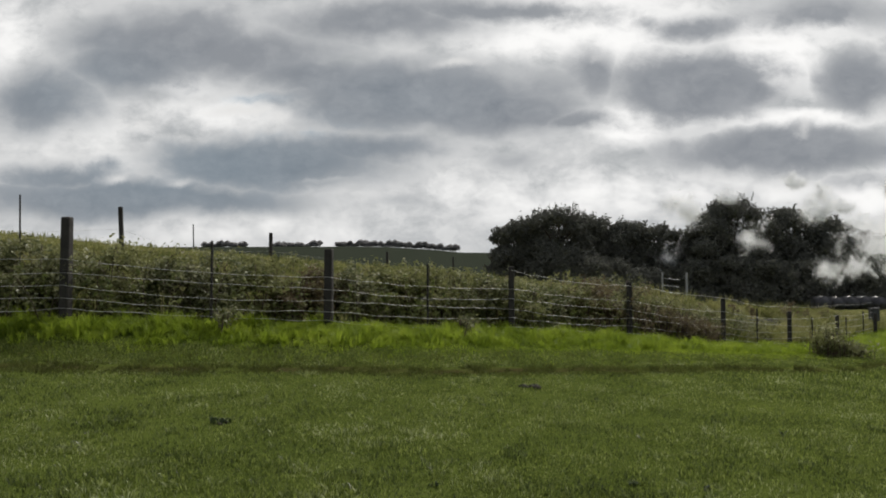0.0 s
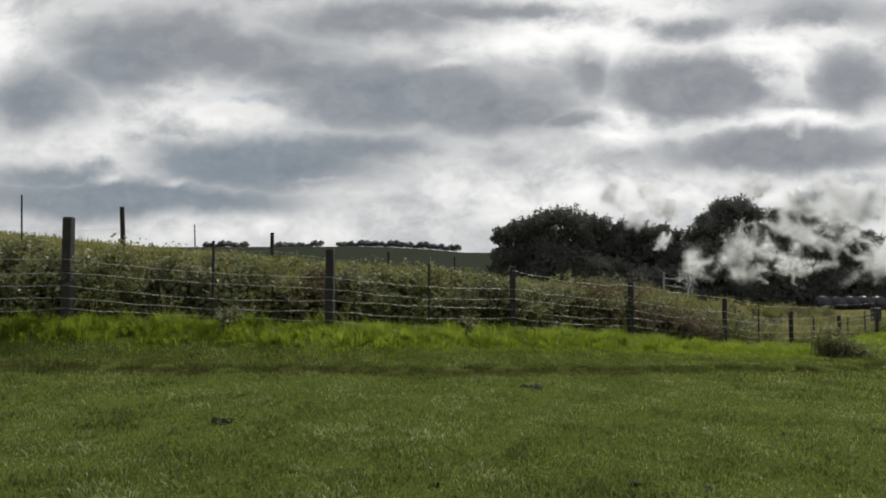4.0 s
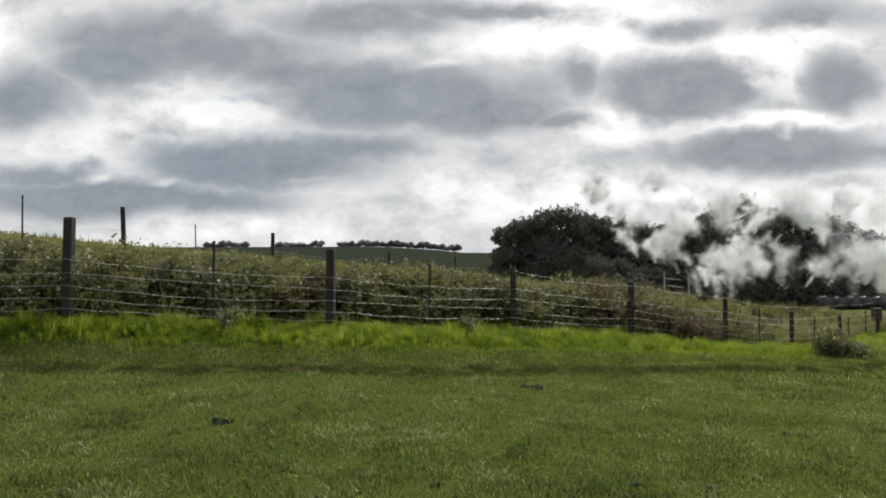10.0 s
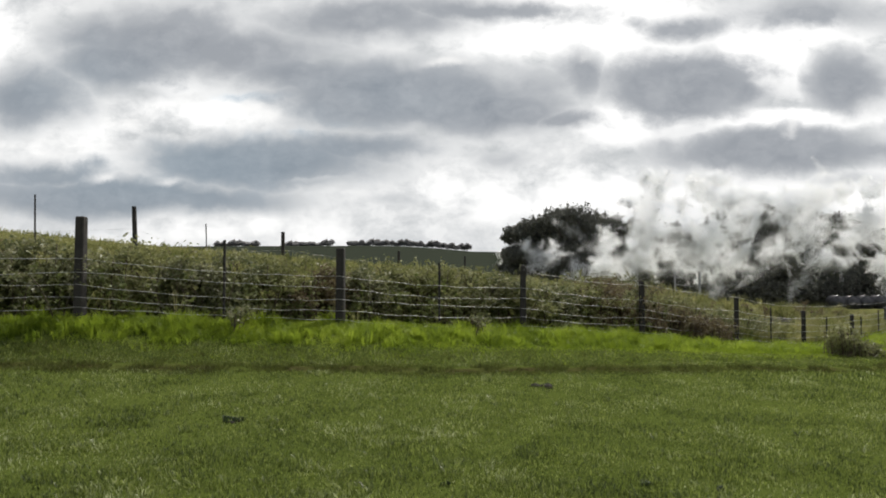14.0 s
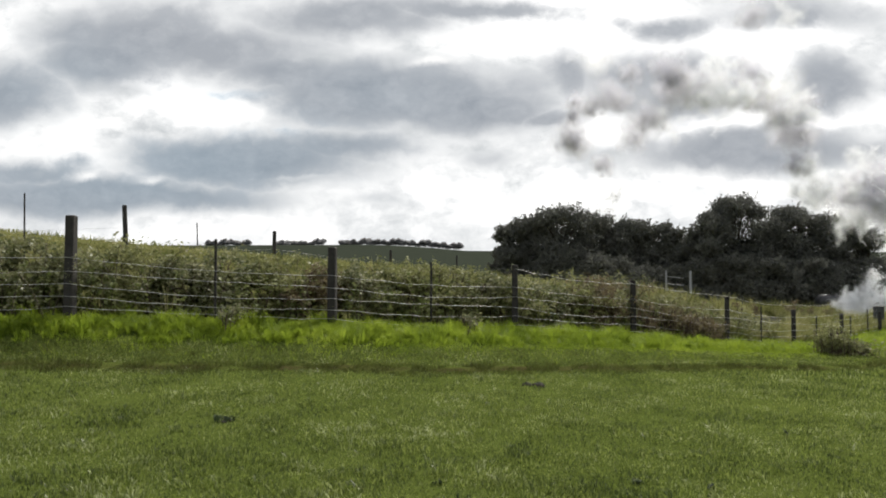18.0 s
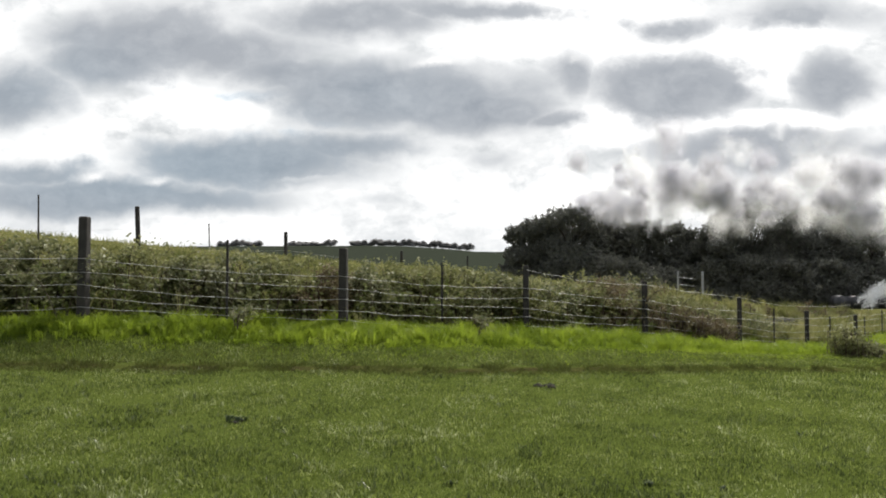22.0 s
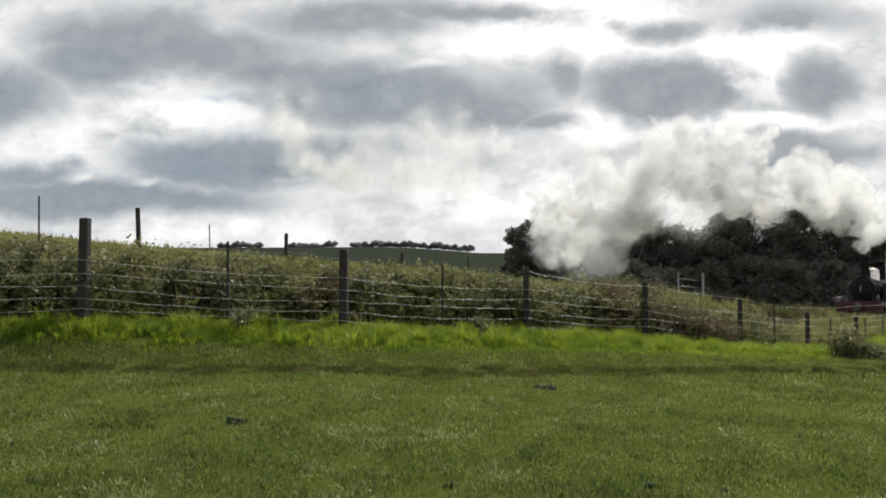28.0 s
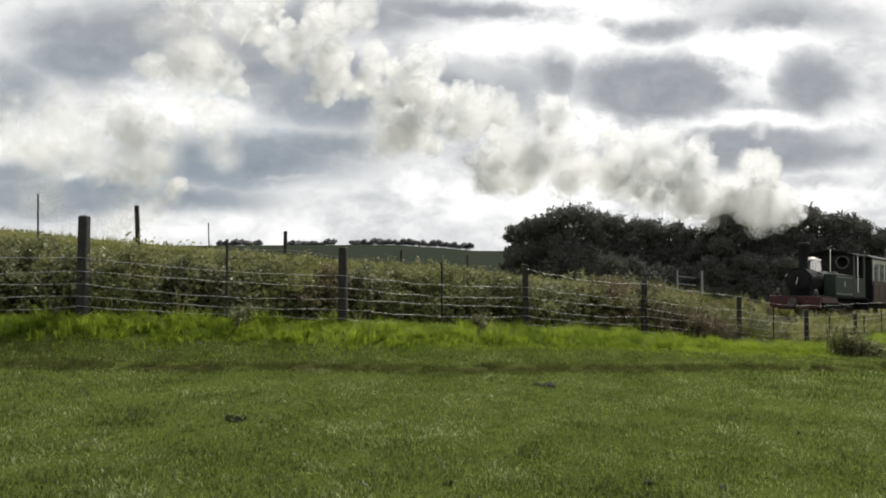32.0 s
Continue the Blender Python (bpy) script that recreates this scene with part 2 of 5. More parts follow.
def cloud_sheet():
    a = np.radians(np.linspace(-58, 58, 59))
    e = np.radians(np.linspace(-4, 29, 24))
    A, E = np.meshgrid(a, e, indexing="ij")
    v = 4200 * np.stack([np.sin(A) * np.cos(E), np.cos(A) * np.cos(E), np.sin(E)], -1).reshape(-1, 3)
    i, j = np.meshgrid(np.arange(58), np.arange(23), indexing="ij")
    k = i * 24 + j
    f = np.stack([k, k + 1, k + 25, k + 24], -1).reshape(-1, 4)
    ob = new("backdrop", smooth(mesh_from("backdrop", v, f, [cloud_material()])))
    ob.location.z = EYE
    return tagged(ob, "grey and white broken clouds drifting over a bright sky", "sky", kind="structure")


clouds = cloud_sheet()


# ---- ground ----
def ease(t):
    t = np.clip(t, 0, 1)
    return t * t * (3 - 2 * t)


def wave(x, y, seed=0.0):
    """A smooth, cheap unevenness between about -1 and 1."""
    return (np.sin(x * 1.3 + seed) * np.cos(y * 1.7 - seed * 2) + np.sin(x * 2.9 - y * 1.1 + seed * 3) * 0.6 + np.cos(x * 0.7 + y * 3.3 + seed) * 0.5) / 2.1


FX = (-40.0, -5.4, -1.86, 1.29, 4.12, 7.1, 9.9, 12.7, 15.5, 60.0)  # the wire fence's line: x, y and the height of its foot
FY = (-3.5, 11.0, 12.5, 14.5, 17.0, 19.5, 22.0, 24.8, 27.6, 72.0)
FZ = (1.5, 1.0, 0.85, 0.65, 0.36, 0.0, -0.3, -0.32, -0.28, -0.3)
LX, LY, LZ = (-40.0, -5.5, 0.0, 7.4, 14.0, 60.0), (-4.5, 9.5, 10.5, 14.0, 20.0, 66.0), (0.85, 0.52, 0.36, -0.01, -0.3, -0.5)
BX, BZ = (-60.0, -14.0, -9.0, 0.0, 8.0, 12.0, 15.0, 17.0, 22.0, 40.0), (6.0, 3.1, 2.6, 1.85, 1.0, 0.55, 0.28, 0.14, -0.1, -0.3)


def fence_y(x):
    return np.interp(x, FX, FY)


def lie(x, y):
    """The height of the ground at x, y."""
    x, y = np.asarray(x, float), np.asarray(y, float)
    yf, zf, yl, zl = np.interp(x, FX, FY), np.interp(x, FX, FZ), np.interp(x, LX, LY), np.interp(x, LX, LZ)
    edge = yl + 0.18 * wave(x * 1.4, y * 0, 2.0) + 0.05 * wave(x * 6.1, y * 0, 3.0)
    field = zl * np.clip(y / np.maximum(yl, 1.0), -3, 1) + 0.012 * wave(x * 2, y * 2, 1.0)
    step = 0.075 * ease((y - edge) / 0.11) * (0.72 + 0.28 * wave(x * 1.1, x * 0, 4.0))
    bank = (zf - zl - 0.06) * ease((y - edge) / np.maximum(yf - edge, 0.5)) ** 1.2
    near = field + step + bank
    back = np.interp(x, BX, BZ)
    z = near + (back - near) * ease((y - yf - 0.4) / np.interp(x, (5, 12), (8.0, 3.0)))
    # the railway's bed is cut into the slope
    along, across = -0.71 * (x - 14.6) - 0.704 * (y - 30.6), 0.704 * (x - 14.6) - 0.71 * (y - 30.6)
    cut = (1 - ease((np.abs(across) - 1.2) / 0.9)) * ease((y - yf - 0.6) / 1.0) * (1 - ease((along - 15) / 3.0))
    z = z + (np.minimum(z, -0.06 + 0.035 * along) - z) * cut
    # the land beyond: a valley field and a long hill with a clump of trees on its crest
    far = ease((y - 70) / 830.0) * (33 + 2.0 * np.sin(x / 310.0 + 1.2)) * ease((x / np.maximum(y, 1) + 1.6) / 1.2)
    fall = -0.8 * ease((y - 55) / 60.0)
    return z + far + fall - ease((y - 900) / 1500.0) * 60 + 0.05 * wave(x * 0.8, y * 0.8, 7.0) * ease((y - yf) / 6.0)


def ground_material():
    m, nt, p, out = nodes_of("meadow_soil")
    tc = nt.nodes.new("ShaderNodeTexCoord")
    big, mid, fine = (noise_of(nt, s, 5, 0.6, tc.outputs["Object"]) for s in (0.35, 3.0, 45.0))
    a = ramp(nt, big, [(0.35, (0.055, 0.075, 0.016)), (0.65, (0.095, 0.12, 0.026))])
    b = ramp(nt, fine, [(0.3, (0.024, 0.032, 0.010)), (0.55, (0.075, 0.10, 0.022)), (0.75, (0.14, 0.16, 0.05))])
    mx = nt.nodes.new("ShaderNodeMix")
    mx.data_type = "RGBA"
    mx.inputs[0].default_value = 0.55
    nt.links.new(a, mx.inputs[6])
    nt.links.new(b, mx.inputs[7])
    # bare soil along the broken edge of the bank; cloud shade painted dark over the far hill
    col = mx.outputs[2]
    for name, c in (("bare", (0.045, 0.032, 0.018)), ("dry", (0.13, 0.125, 0.052)), ("cloud_shade", (0.032, 0.038, 0.028))):
        at = nt.nodes.new("ShaderNodeAttribute")
        at.attribute_name = name
        m2 = nt.nodes.new("ShaderNodeMix")
        m2.data_type = "RGBA"
        m2.inputs[7].default_value = (*c, 1)
        nt.links.new(at.outputs["Fac"], m2.inputs[0])
        nt.links.new(col, m2.inputs[6])
        col = m2.outputs[2]
    nt.links.new(col, p.inputs["Base Color"])
    p.inputs["Roughness"].default_value = 0.9
    p.inputs["Specular IOR Level"].default_value = 0.0
    bp = nt.nodes.new("ShaderNodeBump")
    bp.inputs["Strength"].default_value, bp.inputs["Distance"].default_value = 0.7, 0.03
    nt.links.new(fine, bp.inputs["Height"])
    nt.links.new(bp.outputs[0], p.inputs["Normal"])
    return m


def ground():
    def axis(lo, hi, step, ends):
        mid = np.arange(lo, hi, step)
        out = np.geomspace(1, 4300, ends)
        return np.concatenate([lo - out[::-1], mid, hi + out])
    xs, ys = axis(-16, 24, 0.2, 26), axis(-2, 36, 0.1, 30)
    X, Y = np.meshgrid(xs, ys, indexing="ij")
    v = np.stack([X, Y, lie(X, Y)], -1).reshape(-1, 3)
    n = len(ys)
    i, j = np.meshgrid(np.arange(len(xs) - 1), np.arange(n - 1), indexing="ij")
    k = i * n + j
    f = np.stack([k, k + n, k + n + 1, k + 1], -1).reshape(-1, 4)
    me = smooth(mesh_from("ground", v, f, [ground_material()]))
    yl = np.interp(X, LX, LY) + 0.18 * wave(X * 1.4, Y * 0, 2.0)
    bare = np.exp(-((Y - yl - 0.05) / 0.1) ** 2) * np.clip(0.6 + 0.7 * wave(X * 2.9, Y * 3.1, 6.0), 0, 1)
    for name, val in (("bare", bare), ("dry", 0.75 * ease((Y - np.interp(X, FX, FY)) / 2.0)), ("cloud_shade", ease((Y - 60) / 60.0))):
        me.attributes.new(name, "FLOAT", "POINT").data.foreach_set("value", val.ravel().astype(np.float32))
    ob = new("ground", me)
    return tagged(ob, "green pasture rising to a grassy bank and far hill", "ground", kind="structure")


ground()

# ---- grass ----
def blades(n, where, low, high, width, lean, seed):
    """Blades of grass: two triangles and a tip each. where: a function of two random rows that gives x and y."""
    rng = np.random.default_rng(seed)
    x, y = where(rng, n)
    n = len(x)
    z = lie(x, y)
    h = (low + (high - low) * rng.random(n) ** 1.6) * (0.75 + 0.5 * np.clip(wave(x * 2.7, y * 2.7, seed), -1, 1)) * np.where((y > 11.5) & (x < -2), 0.6, 1.0)
    w = width * (0.6 + 0.8 * rng.random(n))
    a = rng.random(n) * 2 * math.pi
    b = rng.random(n) * 2 * math.pi
    sx, sy = np.cos(a) * w / 2, np.sin(a) * w / 2
    lx, ly = np.cos(b) * h * lean * rng.random(n), np.sin(b) * h * lean * rng.random(n)
    v = np.empty((n, 5, 3))
    v[:, 0] = np.stack([x - sx, y - sy, z - 0.01], -1)
    v[:, 1] = np.stack([x + sx, y + sy, z - 0.01], -1)
    v[:, 2] = np.stack([x - sx * .8 + lx * .35, y - sy * .8 + ly * .35, z + h * .6], -1)
    v[:, 3] = np.stack([x + sx * .8 + lx * .35, y + sy * .8 + ly * .35, z + h * .6], -1)
    v[:, 4] = np.stack([x + lx, y + ly, z + h], -1)
    k = np.arange(n)[:, None] * 5
    f = np.concatenate([k + [0, 1, 3], k + [0, 3, 2], k + [2, 3, 4]])
    return v.reshape(-1, 3), f


def tufts(n, per, where, low, high, width, seed):
    """Clumps of blades that fan out from one root."""
    rng = np.random.default_rng(seed)
    cx, cy = where(rng, n)
    n = len(cx)
    size = 0.5 + rng.random(n)
    wind = rng.normal(size=(n, 2)) * 0.35
    k = np.repeat(np.arange(n), per)
    a = rng.random(n * per) * 2 * math.pi
    rad = rng.random(n * per) * 0.055 * size[k]
    x, y = cx[k] + np.cos(a) * rad, cy[k] + np.sin(a) * rad
    z = lie(x, y)
    h = (low + (high - low) * rng.random(n * per)) * size[k]
    out = 0.3 + 0.7 * rng.random(n * per)
    lx, ly = (np.cos(a) * out * 0.8 + wind[k, 0]) * h, (np.sin(a) * out * 0.8 + wind[k, 1]) * h
    w = width * (0.6 + 0.8 * rng.random(n * per)) / 2
    sx, sy = -np.sin(a) * w, np.cos(a) * w
    v = np.empty((n * per, 5, 3))
    v[:, 0], v[:, 1] = np.stack([x - sx, y - sy, z - 0.01], -1), np.stack([x + sx, y + sy, z - 0.01], -1)
    v[:, 2], v[:, 3] = np.stack([x - sx + lx * .4, y - sy + ly * .4, z + h * .62], -1), np.stack([x + sx + lx * .4, y + sy + ly * .4, z + h * .62], -1)
    v[:, 4] = np.stack([x + lx, y + ly, z + h * 0.9], -1)
    i = np.arange(n * per)[:, None] * 5
    return v.reshape(-1, 3), np.concatenate([i + [0, 1, 3], i + [0, 3, 2], i + [2, 3, 4]])


def meadow(rng, n):
    """Thinner with distance, over the part of the field that is seen."""
    y = 4.0 + 8.5 * rng.random(n) ** 1.35
    x = (rng.random(n) * 2 - 1) * (y * 0.62 + 0.4)
    keep = y < np.interp(x, LX, LY) - 0.05
    keep &= rng.random(n) < 0.65 + 0.5 * wave(x * 1.6, y * 1.6, 3.0)
    return x[keep], y[keep]


def clumped(rng, n):
    """Thicker clumps here and there over the field."""
    x, y = meadow(rng, n)
    keep = wave(x * 4.1, y * 4.1, 1.3) + 0.5 * wave(x * 9.0, y * 9.0, 2.2) > 0.12
    return x[keep], y[keep]


def slope_top(rng, n):
    x = -10 + 13 * rng.random(n)
    return x, np.interp(x, FX, FY) + 2.0 + 5.0 * rng.random(n)


def field_right(rng, n):
    x, y = 4 + 14 * rng.random(n), 9.5 + 12 * rng.random(n)
    keep = (y < np.interp(x, LX, LY)) & (x < y * 0.63)
    return x[keep], y[keep]


def bank_strip(rng, n):
    x = -9 + 27 * rng.random(n)
    lo, hi = np.interp(x, LX, LY), np.interp(x, FX, FY)
    s = rng.random(n)
    y = lo + 0.4 + (hi + 0.1 - lo) * s
    keep = rng.random(n) < np.clip((s - 0.2) * 2.2 + 0.45 * wave(x * 2.2, y * 2.2, 5.0) + 0.2 * wave(x * 6.0, y * 6.0, 1.0), 0.03, 1)
    return x[keep], y[keep]


def bank_upper(rng, n):
    x = -9 + 27 * rng.random(n)
    lo, hi = np.interp(x, LX, LY), np.interp(x, FX, FY)
    s = 0.5 + 0.56 * rng.random(n)
    y = lo + (hi - lo) * s
    keep = rng.random(n) < np.clip((s - 0.5) * 3.5 + 0.35 * wave(x * 3.1, y * 3.1, 8.0), 0, 1)
    return x[keep], y[keep]


def bank_low(rng, n):
    x = -9 + 27 * rng.random(n)
    lo, hi = np.interp(x, LX, LY), np.interp(x, FX, FY)
    return x, lo + 0.2 + (hi - lo) * 0.42 * rng.random(n)


def bank_tall(rng, n):
    x = -9 + 27 * rng.random(n)
    lo, hi = np.interp(x, LX, LY), np.interp(x, FX, FY)
    y = lo + (hi + 0.4 - lo) * (0.5 + 0.5 * rng.random(n))
    keep = wave(x * 2.6, y * 2.6, 9.0) > 0.1
    return x[keep], y[keep]


def dry_slope(rng, n):
    x = 6.0 + 13 * rng.random(n)
    y = np.interp(x, FX, FY) + 0.2 + 6.5 * rng.random(n) ** 1.4
    keep = (wave(x * 1.9, y * 1.9, 3.3) + 0.6 * rng.random(n) > 0.1) & (np.abs(0.704 * (x - 14.6) - 0.71 * (y - 30.6)) > 1.4)
    return x[keep], y[keep]


def hedge_foot(rng, n):
    x = -9.5 + 18 * rng.random(n)
    return x, np.interp(x, FX, FY) + 0.15 + 0.8 * rng.random(n)


def lip_strip(rng, n):
    x = -9 + 24 * rng.random(n)
    y = np.interp(x, LX, LY) + 0.18 * wave(x * 1.4, x * 0, 2.0) + 0.02 + 0.15 * rng.normal(size=n)
    keep = wave(x * 3.3, y * 4.0, 6.5) + 0.5 * wave(x * 8.0, y * 8.0, 0.5) > -0.3
    return x[keep], y[keep]


def beyond(rng, n):
    x = -14 + 36 * rng.random(n)
    y = np.interp(x, FX, FY) + 0.3 + 11 * rng.random(n)
    keep = (rng.random(n) < 0.6 + 0.6 * wave(x, y, 2.5)) & (np.abs(0.704 * (x - 14.6) - 0.71 * (y - 30.6)) > 1.3)
    return x[keep], y[keep]


TURF = foliage("turf", [(0.016, 0.026, 0.009), (0.06, 0.085, 0.018), (0.15, 0.195, 0.038), (0.25, 0.295, 0.08), (0.5, 0.53, 0.34)], 0.5, 0.42, patch=0.7, gloss=0.55, blend=0.38)
BANK = foliage("bank_grass", [(0.075, 0.115, 0.014), (0.175, 0.245, 0.023), (0.27, 0.355, 0.035), (0.37, 0.44, 0.065)], 0.55, 0.5, patch=0.8)
DRY = foliage("rough_grass", [(0.07, 0.088, 0.024), (0.155, 0.17, 0.05), (0.28, 0.275, 0.11), (0.46, 0.42, 0.24)], 0.5, 0.6, patch=1.5)

WORN = foliage("worn_turf", [(0.04, 0.044, 0.014), (0.08, 0.092, 0.024), (0.12, 0.145, 0.033), (0.17, 0.17, 0.058)], 0.35, 0.7, patch=0.5, gloss=0.2)


def grass():
    sets = (("pasture_grass", [(230000, meadow, 0.018, 0.052, 0.0085, 1.1, 1), (60000, field_right, 0.03, 0.08, 0.016, 0.9, 2), (9000, 16, clumped, 0.025, 0.055, 0.0055, 9), (60000, bank_low, 0.02, 0.06, 0.008, 1.0, 11)], TURF, "short grazed green grass with paler blades"),
            ("bank_grass", [(240000, bank_strip, 0.035, 0.11, 0.0078, 1.3, 3), (7500, 26, bank_upper, 0.06, 0.14, 0.0065, 7), (2300, 40, bank_tall, 0.1, 0.25, 0.007, 8)], BANK, "longer bright green grass on the bank"),
            ("worn_turf", [(30000, lip_strip, 0.02, 0.07, 0.011, 1.0, 6), (18000, bank_low, 0.02, 0.07, 0.01, 1.0, 14)], WORN, "worn brownish turf along the broken edge of the bank"),
            ("rough_grass", [(52000, beyond, 0.08, 0.30, 0.016, 0.8, 5), (5200, 22, dry_slope, 0.16, 0.5, 0.012, 10), (46000, slope_top, 0.07, 0.22, 0.016, 0.9, 13), (70, 12, hedge_foot, 0.25, 0.55, 0.008, 12)], DRY, "tall yellowing grass behind the wire fence"))
    for name, parts, material, label in sets:
        v, f = gather([(blades if callable(p[1]) else tufts)(*p) for p in parts])
        tagged(new(name, mesh_from(name, v, f, [material])), label, "grass", kind="stuff")


grass()


# ---- trees ----
BARK = surface("dark_bark", (0.035, 0.028, 0.02), (0.09, 0.075, 0.055), 5, 0.9, bump=0.6, fine=30)
# Greyed and lightened to stand in for the thin haze before the trees.
LEAF = foliage("tree_leaves", [(0.11, 0.112, 0.106), (0.126, 0.129, 0.116), (0.142, 0.147, 0.126), (0.16, 0.167, 0.14)], 0.28, 0.75, gloss=0.08)


def leaves(centres, normals, size, rng):
    """A pointed leaf (two triangles folded on the midrib) at each centre."""
    n = len(centres)
    d = rng.normal(size=(n, 3))
    d -= (d * normals).sum(1)[:, None] * normals * 0.5
    d /= np.linalg.norm(d, axis=1)[:, None]
    s = np.cross(d, rng.normal(size=(n, 3)))
    s /= np.linalg.norm(s, axis=1)[:, None]
    k = size * (0.6 + 0.8 * rng.random(n))[:, None]
    v = np.empty((n, 4, 3))
    v[:, 0], v[:, 1] = centres - d * k, centres + s * k * 0.55
    v[:, 2], v[:, 3] = centres + d * k, centres - s * k * 0.55
    v[:, 2] += np.cross(d, s) * k * 0.25
    i = np.arange(n)[:, None] * 4
    return v.reshape(-1, 3), np.concatenate([i + [0, 1, 2], i + [0, 2, 3]])


def crown_points(rng, clumps, n, flat=0.8):
    """Points on and inside ragged clumps: rows of centre and radius."""
    cs = np.asarray(clumps)
    w = cs[:, 3] ** 2
    pick = rng.choice(len(cs), n, p=w / w.sum())
    d = rng.normal(size=(n, 3))
    d /= np.linalg.norm(d, axis=1)[:, None]
    r = cs[pick, 3] * (0.3 + 0.7 * rng.random(n) ** 0.6) * (0.85 + 0.35 * np.sin(d[:, 0] * 7 + pick) * np.cos(d[:, 2] * 6 + pick * 2))
    spray = rng.random(n) < 0.1
    r = np.where(spray, r * (1.05 + 0.4 * rng.random(n)), r)
    return cs[pick, :3] + d * r[:, None] * np.array([1, 1, flat]), d


def tree(name, x, y, height, spread, seed, label, category="tree", leaf=0.08, n=20000, skirt=0.15, lean=0.0, top=None):
    """A tapered trunk with limbs, and a crown of leafy clumps. skirt: the crown's lowest point as a share of the height."""
    rng = np.random.default_rng(seed)
    base = Vector((x, y, float(lie(x, y)) - 0.1))
    ob = new(name)
    ob.location = base
    tagged(ob, label, category, "trees behind the railway")
    stem = []
    trunk_top = height * 0.55
    pts = [(lean * s * s * trunk_top + 0.1 * math.sin(s * 5 + seed), 0.08 * math.cos(s * 4), s * trunk_top) for s in np.linspace(0, 1, 7)]
    stem.append(tube(pts, np.linspace(0.035 * height, 0.012 * height, 7), 7))
    clumps = []
    for i in range(34):
        a, s = rng.random() * 6.283, rng.random() ** 1.2
        z = height * (skirt + (0.9 - skirt) * s)
        wide = spread * math.sqrt(max(0.05, 1 - (2 * (z / height - 0.42)) ** 2 * 0.75)) * (0.35 + 0.5 * rng.random())
        c = (math.cos(a) * wide + lean * z, math.sin(a) * wide * 0.8, z)
        clumps.append((*c, spread * (0.26 + 0.2 * rng.random())))
        st = pts[2 + int(s * 4)]
        mid = [(st[j] * 0.5 + c[j] * 0.5 + (0.15 * height * 0.3 if j == 2 else 0)) for j in range(3)]
        stem.append(tube([st, mid, c], [0.011 * height, 0.007 * height, 0.003 * height], 5))
    for u in (0.22, 0.4, 0.55, 0.7):
        clumps.append((lean * u * height, 0.0, height * u, spread * (0.5 - 0.2 * u)))
    for i in range(4):
        clumps.append((lean * height + (rng.random() - 0.5) * spread * 0.9, (rng.random() - 0.5) * spread * 0.5, height * (0.84 + 0.08 * rng.random()), spread * (0.2 + 0.12 * rng.random())))
    v, f = gather(stem)
    part("trunk", smooth(mesh_from("trunk", v, f, [BARK])), None, ob)
    p, d = crown_points(rng, clumps, n)
    # leafy shoots that stand out from the crown
    k = np.flatnonzero((d[:, 2] > -0.1) & (np.abs(d[:, 1]) < 0.9))[:170]
    way = d[k] * 0.7 + [0, 0, 0.6] + rng.normal(size=(len(k), 3)) * 0.25
    reach = (0.1 + 0.25 * rng.random(len(k)))[:, None] * height / 6
    shoots = [p[k] + way * reach * u + rng.normal(size=(len(k), 3)) * 0.03 for u in np.linspace(0.1, 1, 11)]
    p, d = np.concatenate([p] + shoots), np.concatenate([d] + [way] * 11)
    keep = p[:, 2] > 0.05
    v, f = leaves(p[keep], d[keep], leaf, rng)
    part("crown", mesh_from("crown", v, f, [LEAF]), None, ob)["kind"] = "stuff"
    return ob


# (x, y, height, spread) of the scrubby trees on the far side of the line
for i, (x, y, h, s) in enumerate(((4.6, 55.5, 4.6, 2.0), (6.2, 56, 5.3, 2.4), (8.3, 55, 6.1, 2.8), (10.6, 56, 6.0, 2.7), (12.2, 57, 5.5, 2.1), (13.8, 57, 6.1, 2.0), (15.7, 57, 6.0, 2.0), (17.2, 56.5, 5.6, 1.8))):
    tree("thorn_tree", x, y, h, s, 11 + i, "dark dense thorn tree with a ragged crown", n=30000 if x < 13 or x > 17 else 16000, skirt=0.06 if x < 13 else 0.3)
for i, (x, y, h, s) in enumerate(((18.9, 55, 6.9, 2.4), (21.2, 56, 8.2, 2.9), (23.8, 56, 7.7, 2.8), (26.0, 56, 7.4, 2.6), (28.0, 55, 6.7, 2.4), (29.5, 54.5, 5.7, 2.0), (33.5, 57, 2.4, 2.2))):
    tree("ash_tree", x, y, h, s, 31 + i, "tall dark leafy tree beside the railway", n=38000, skirt=0.05)
for i, (x, y, h, s) in enumerate(((20.0, 53.4, 3.4, 2.4), (23.2, 53.2, 3.2, 2.4), (26.0, 53.0, 3.2, 2.2), (16.9, 54.0, 2.6, 2.0), (13.2, 54.0, 2.3, 2.1), (9.6, 53.5, 2.8, 2.2), (28.4, 52.8, 2.8, 1.8), (18.4, 53.6, 3.4, 2.0), (21.6, 53.0, 3.4, 2.2), (24.8, 52.8, 3.2, 2.2), (15.0, 54.4, 2.3, 2.0), (11.4, 53.8, 2.8, 2.0), (7.6, 53.8, 2.6, 2.0), (30.6, 54.5, 3.6, 1.6), (31.6, 55.0, 2.6, 1.6), (29.4, 53.4, 3.6, 1.6))):
    tree("scrub_bush", x, y, h, s, 51 + i, "dark scrub bush under the trees", "bush", n=12000, skirt=0.06)


# Distance haze is painted into these leaves as a pale grey.
HAZY_LEAF = foliage("hazy_beech_leaves", [(0.26, 0.26, 0.265), (0.32, 0.32, 0.32)], 0.5, 0.7, gloss=0.1)


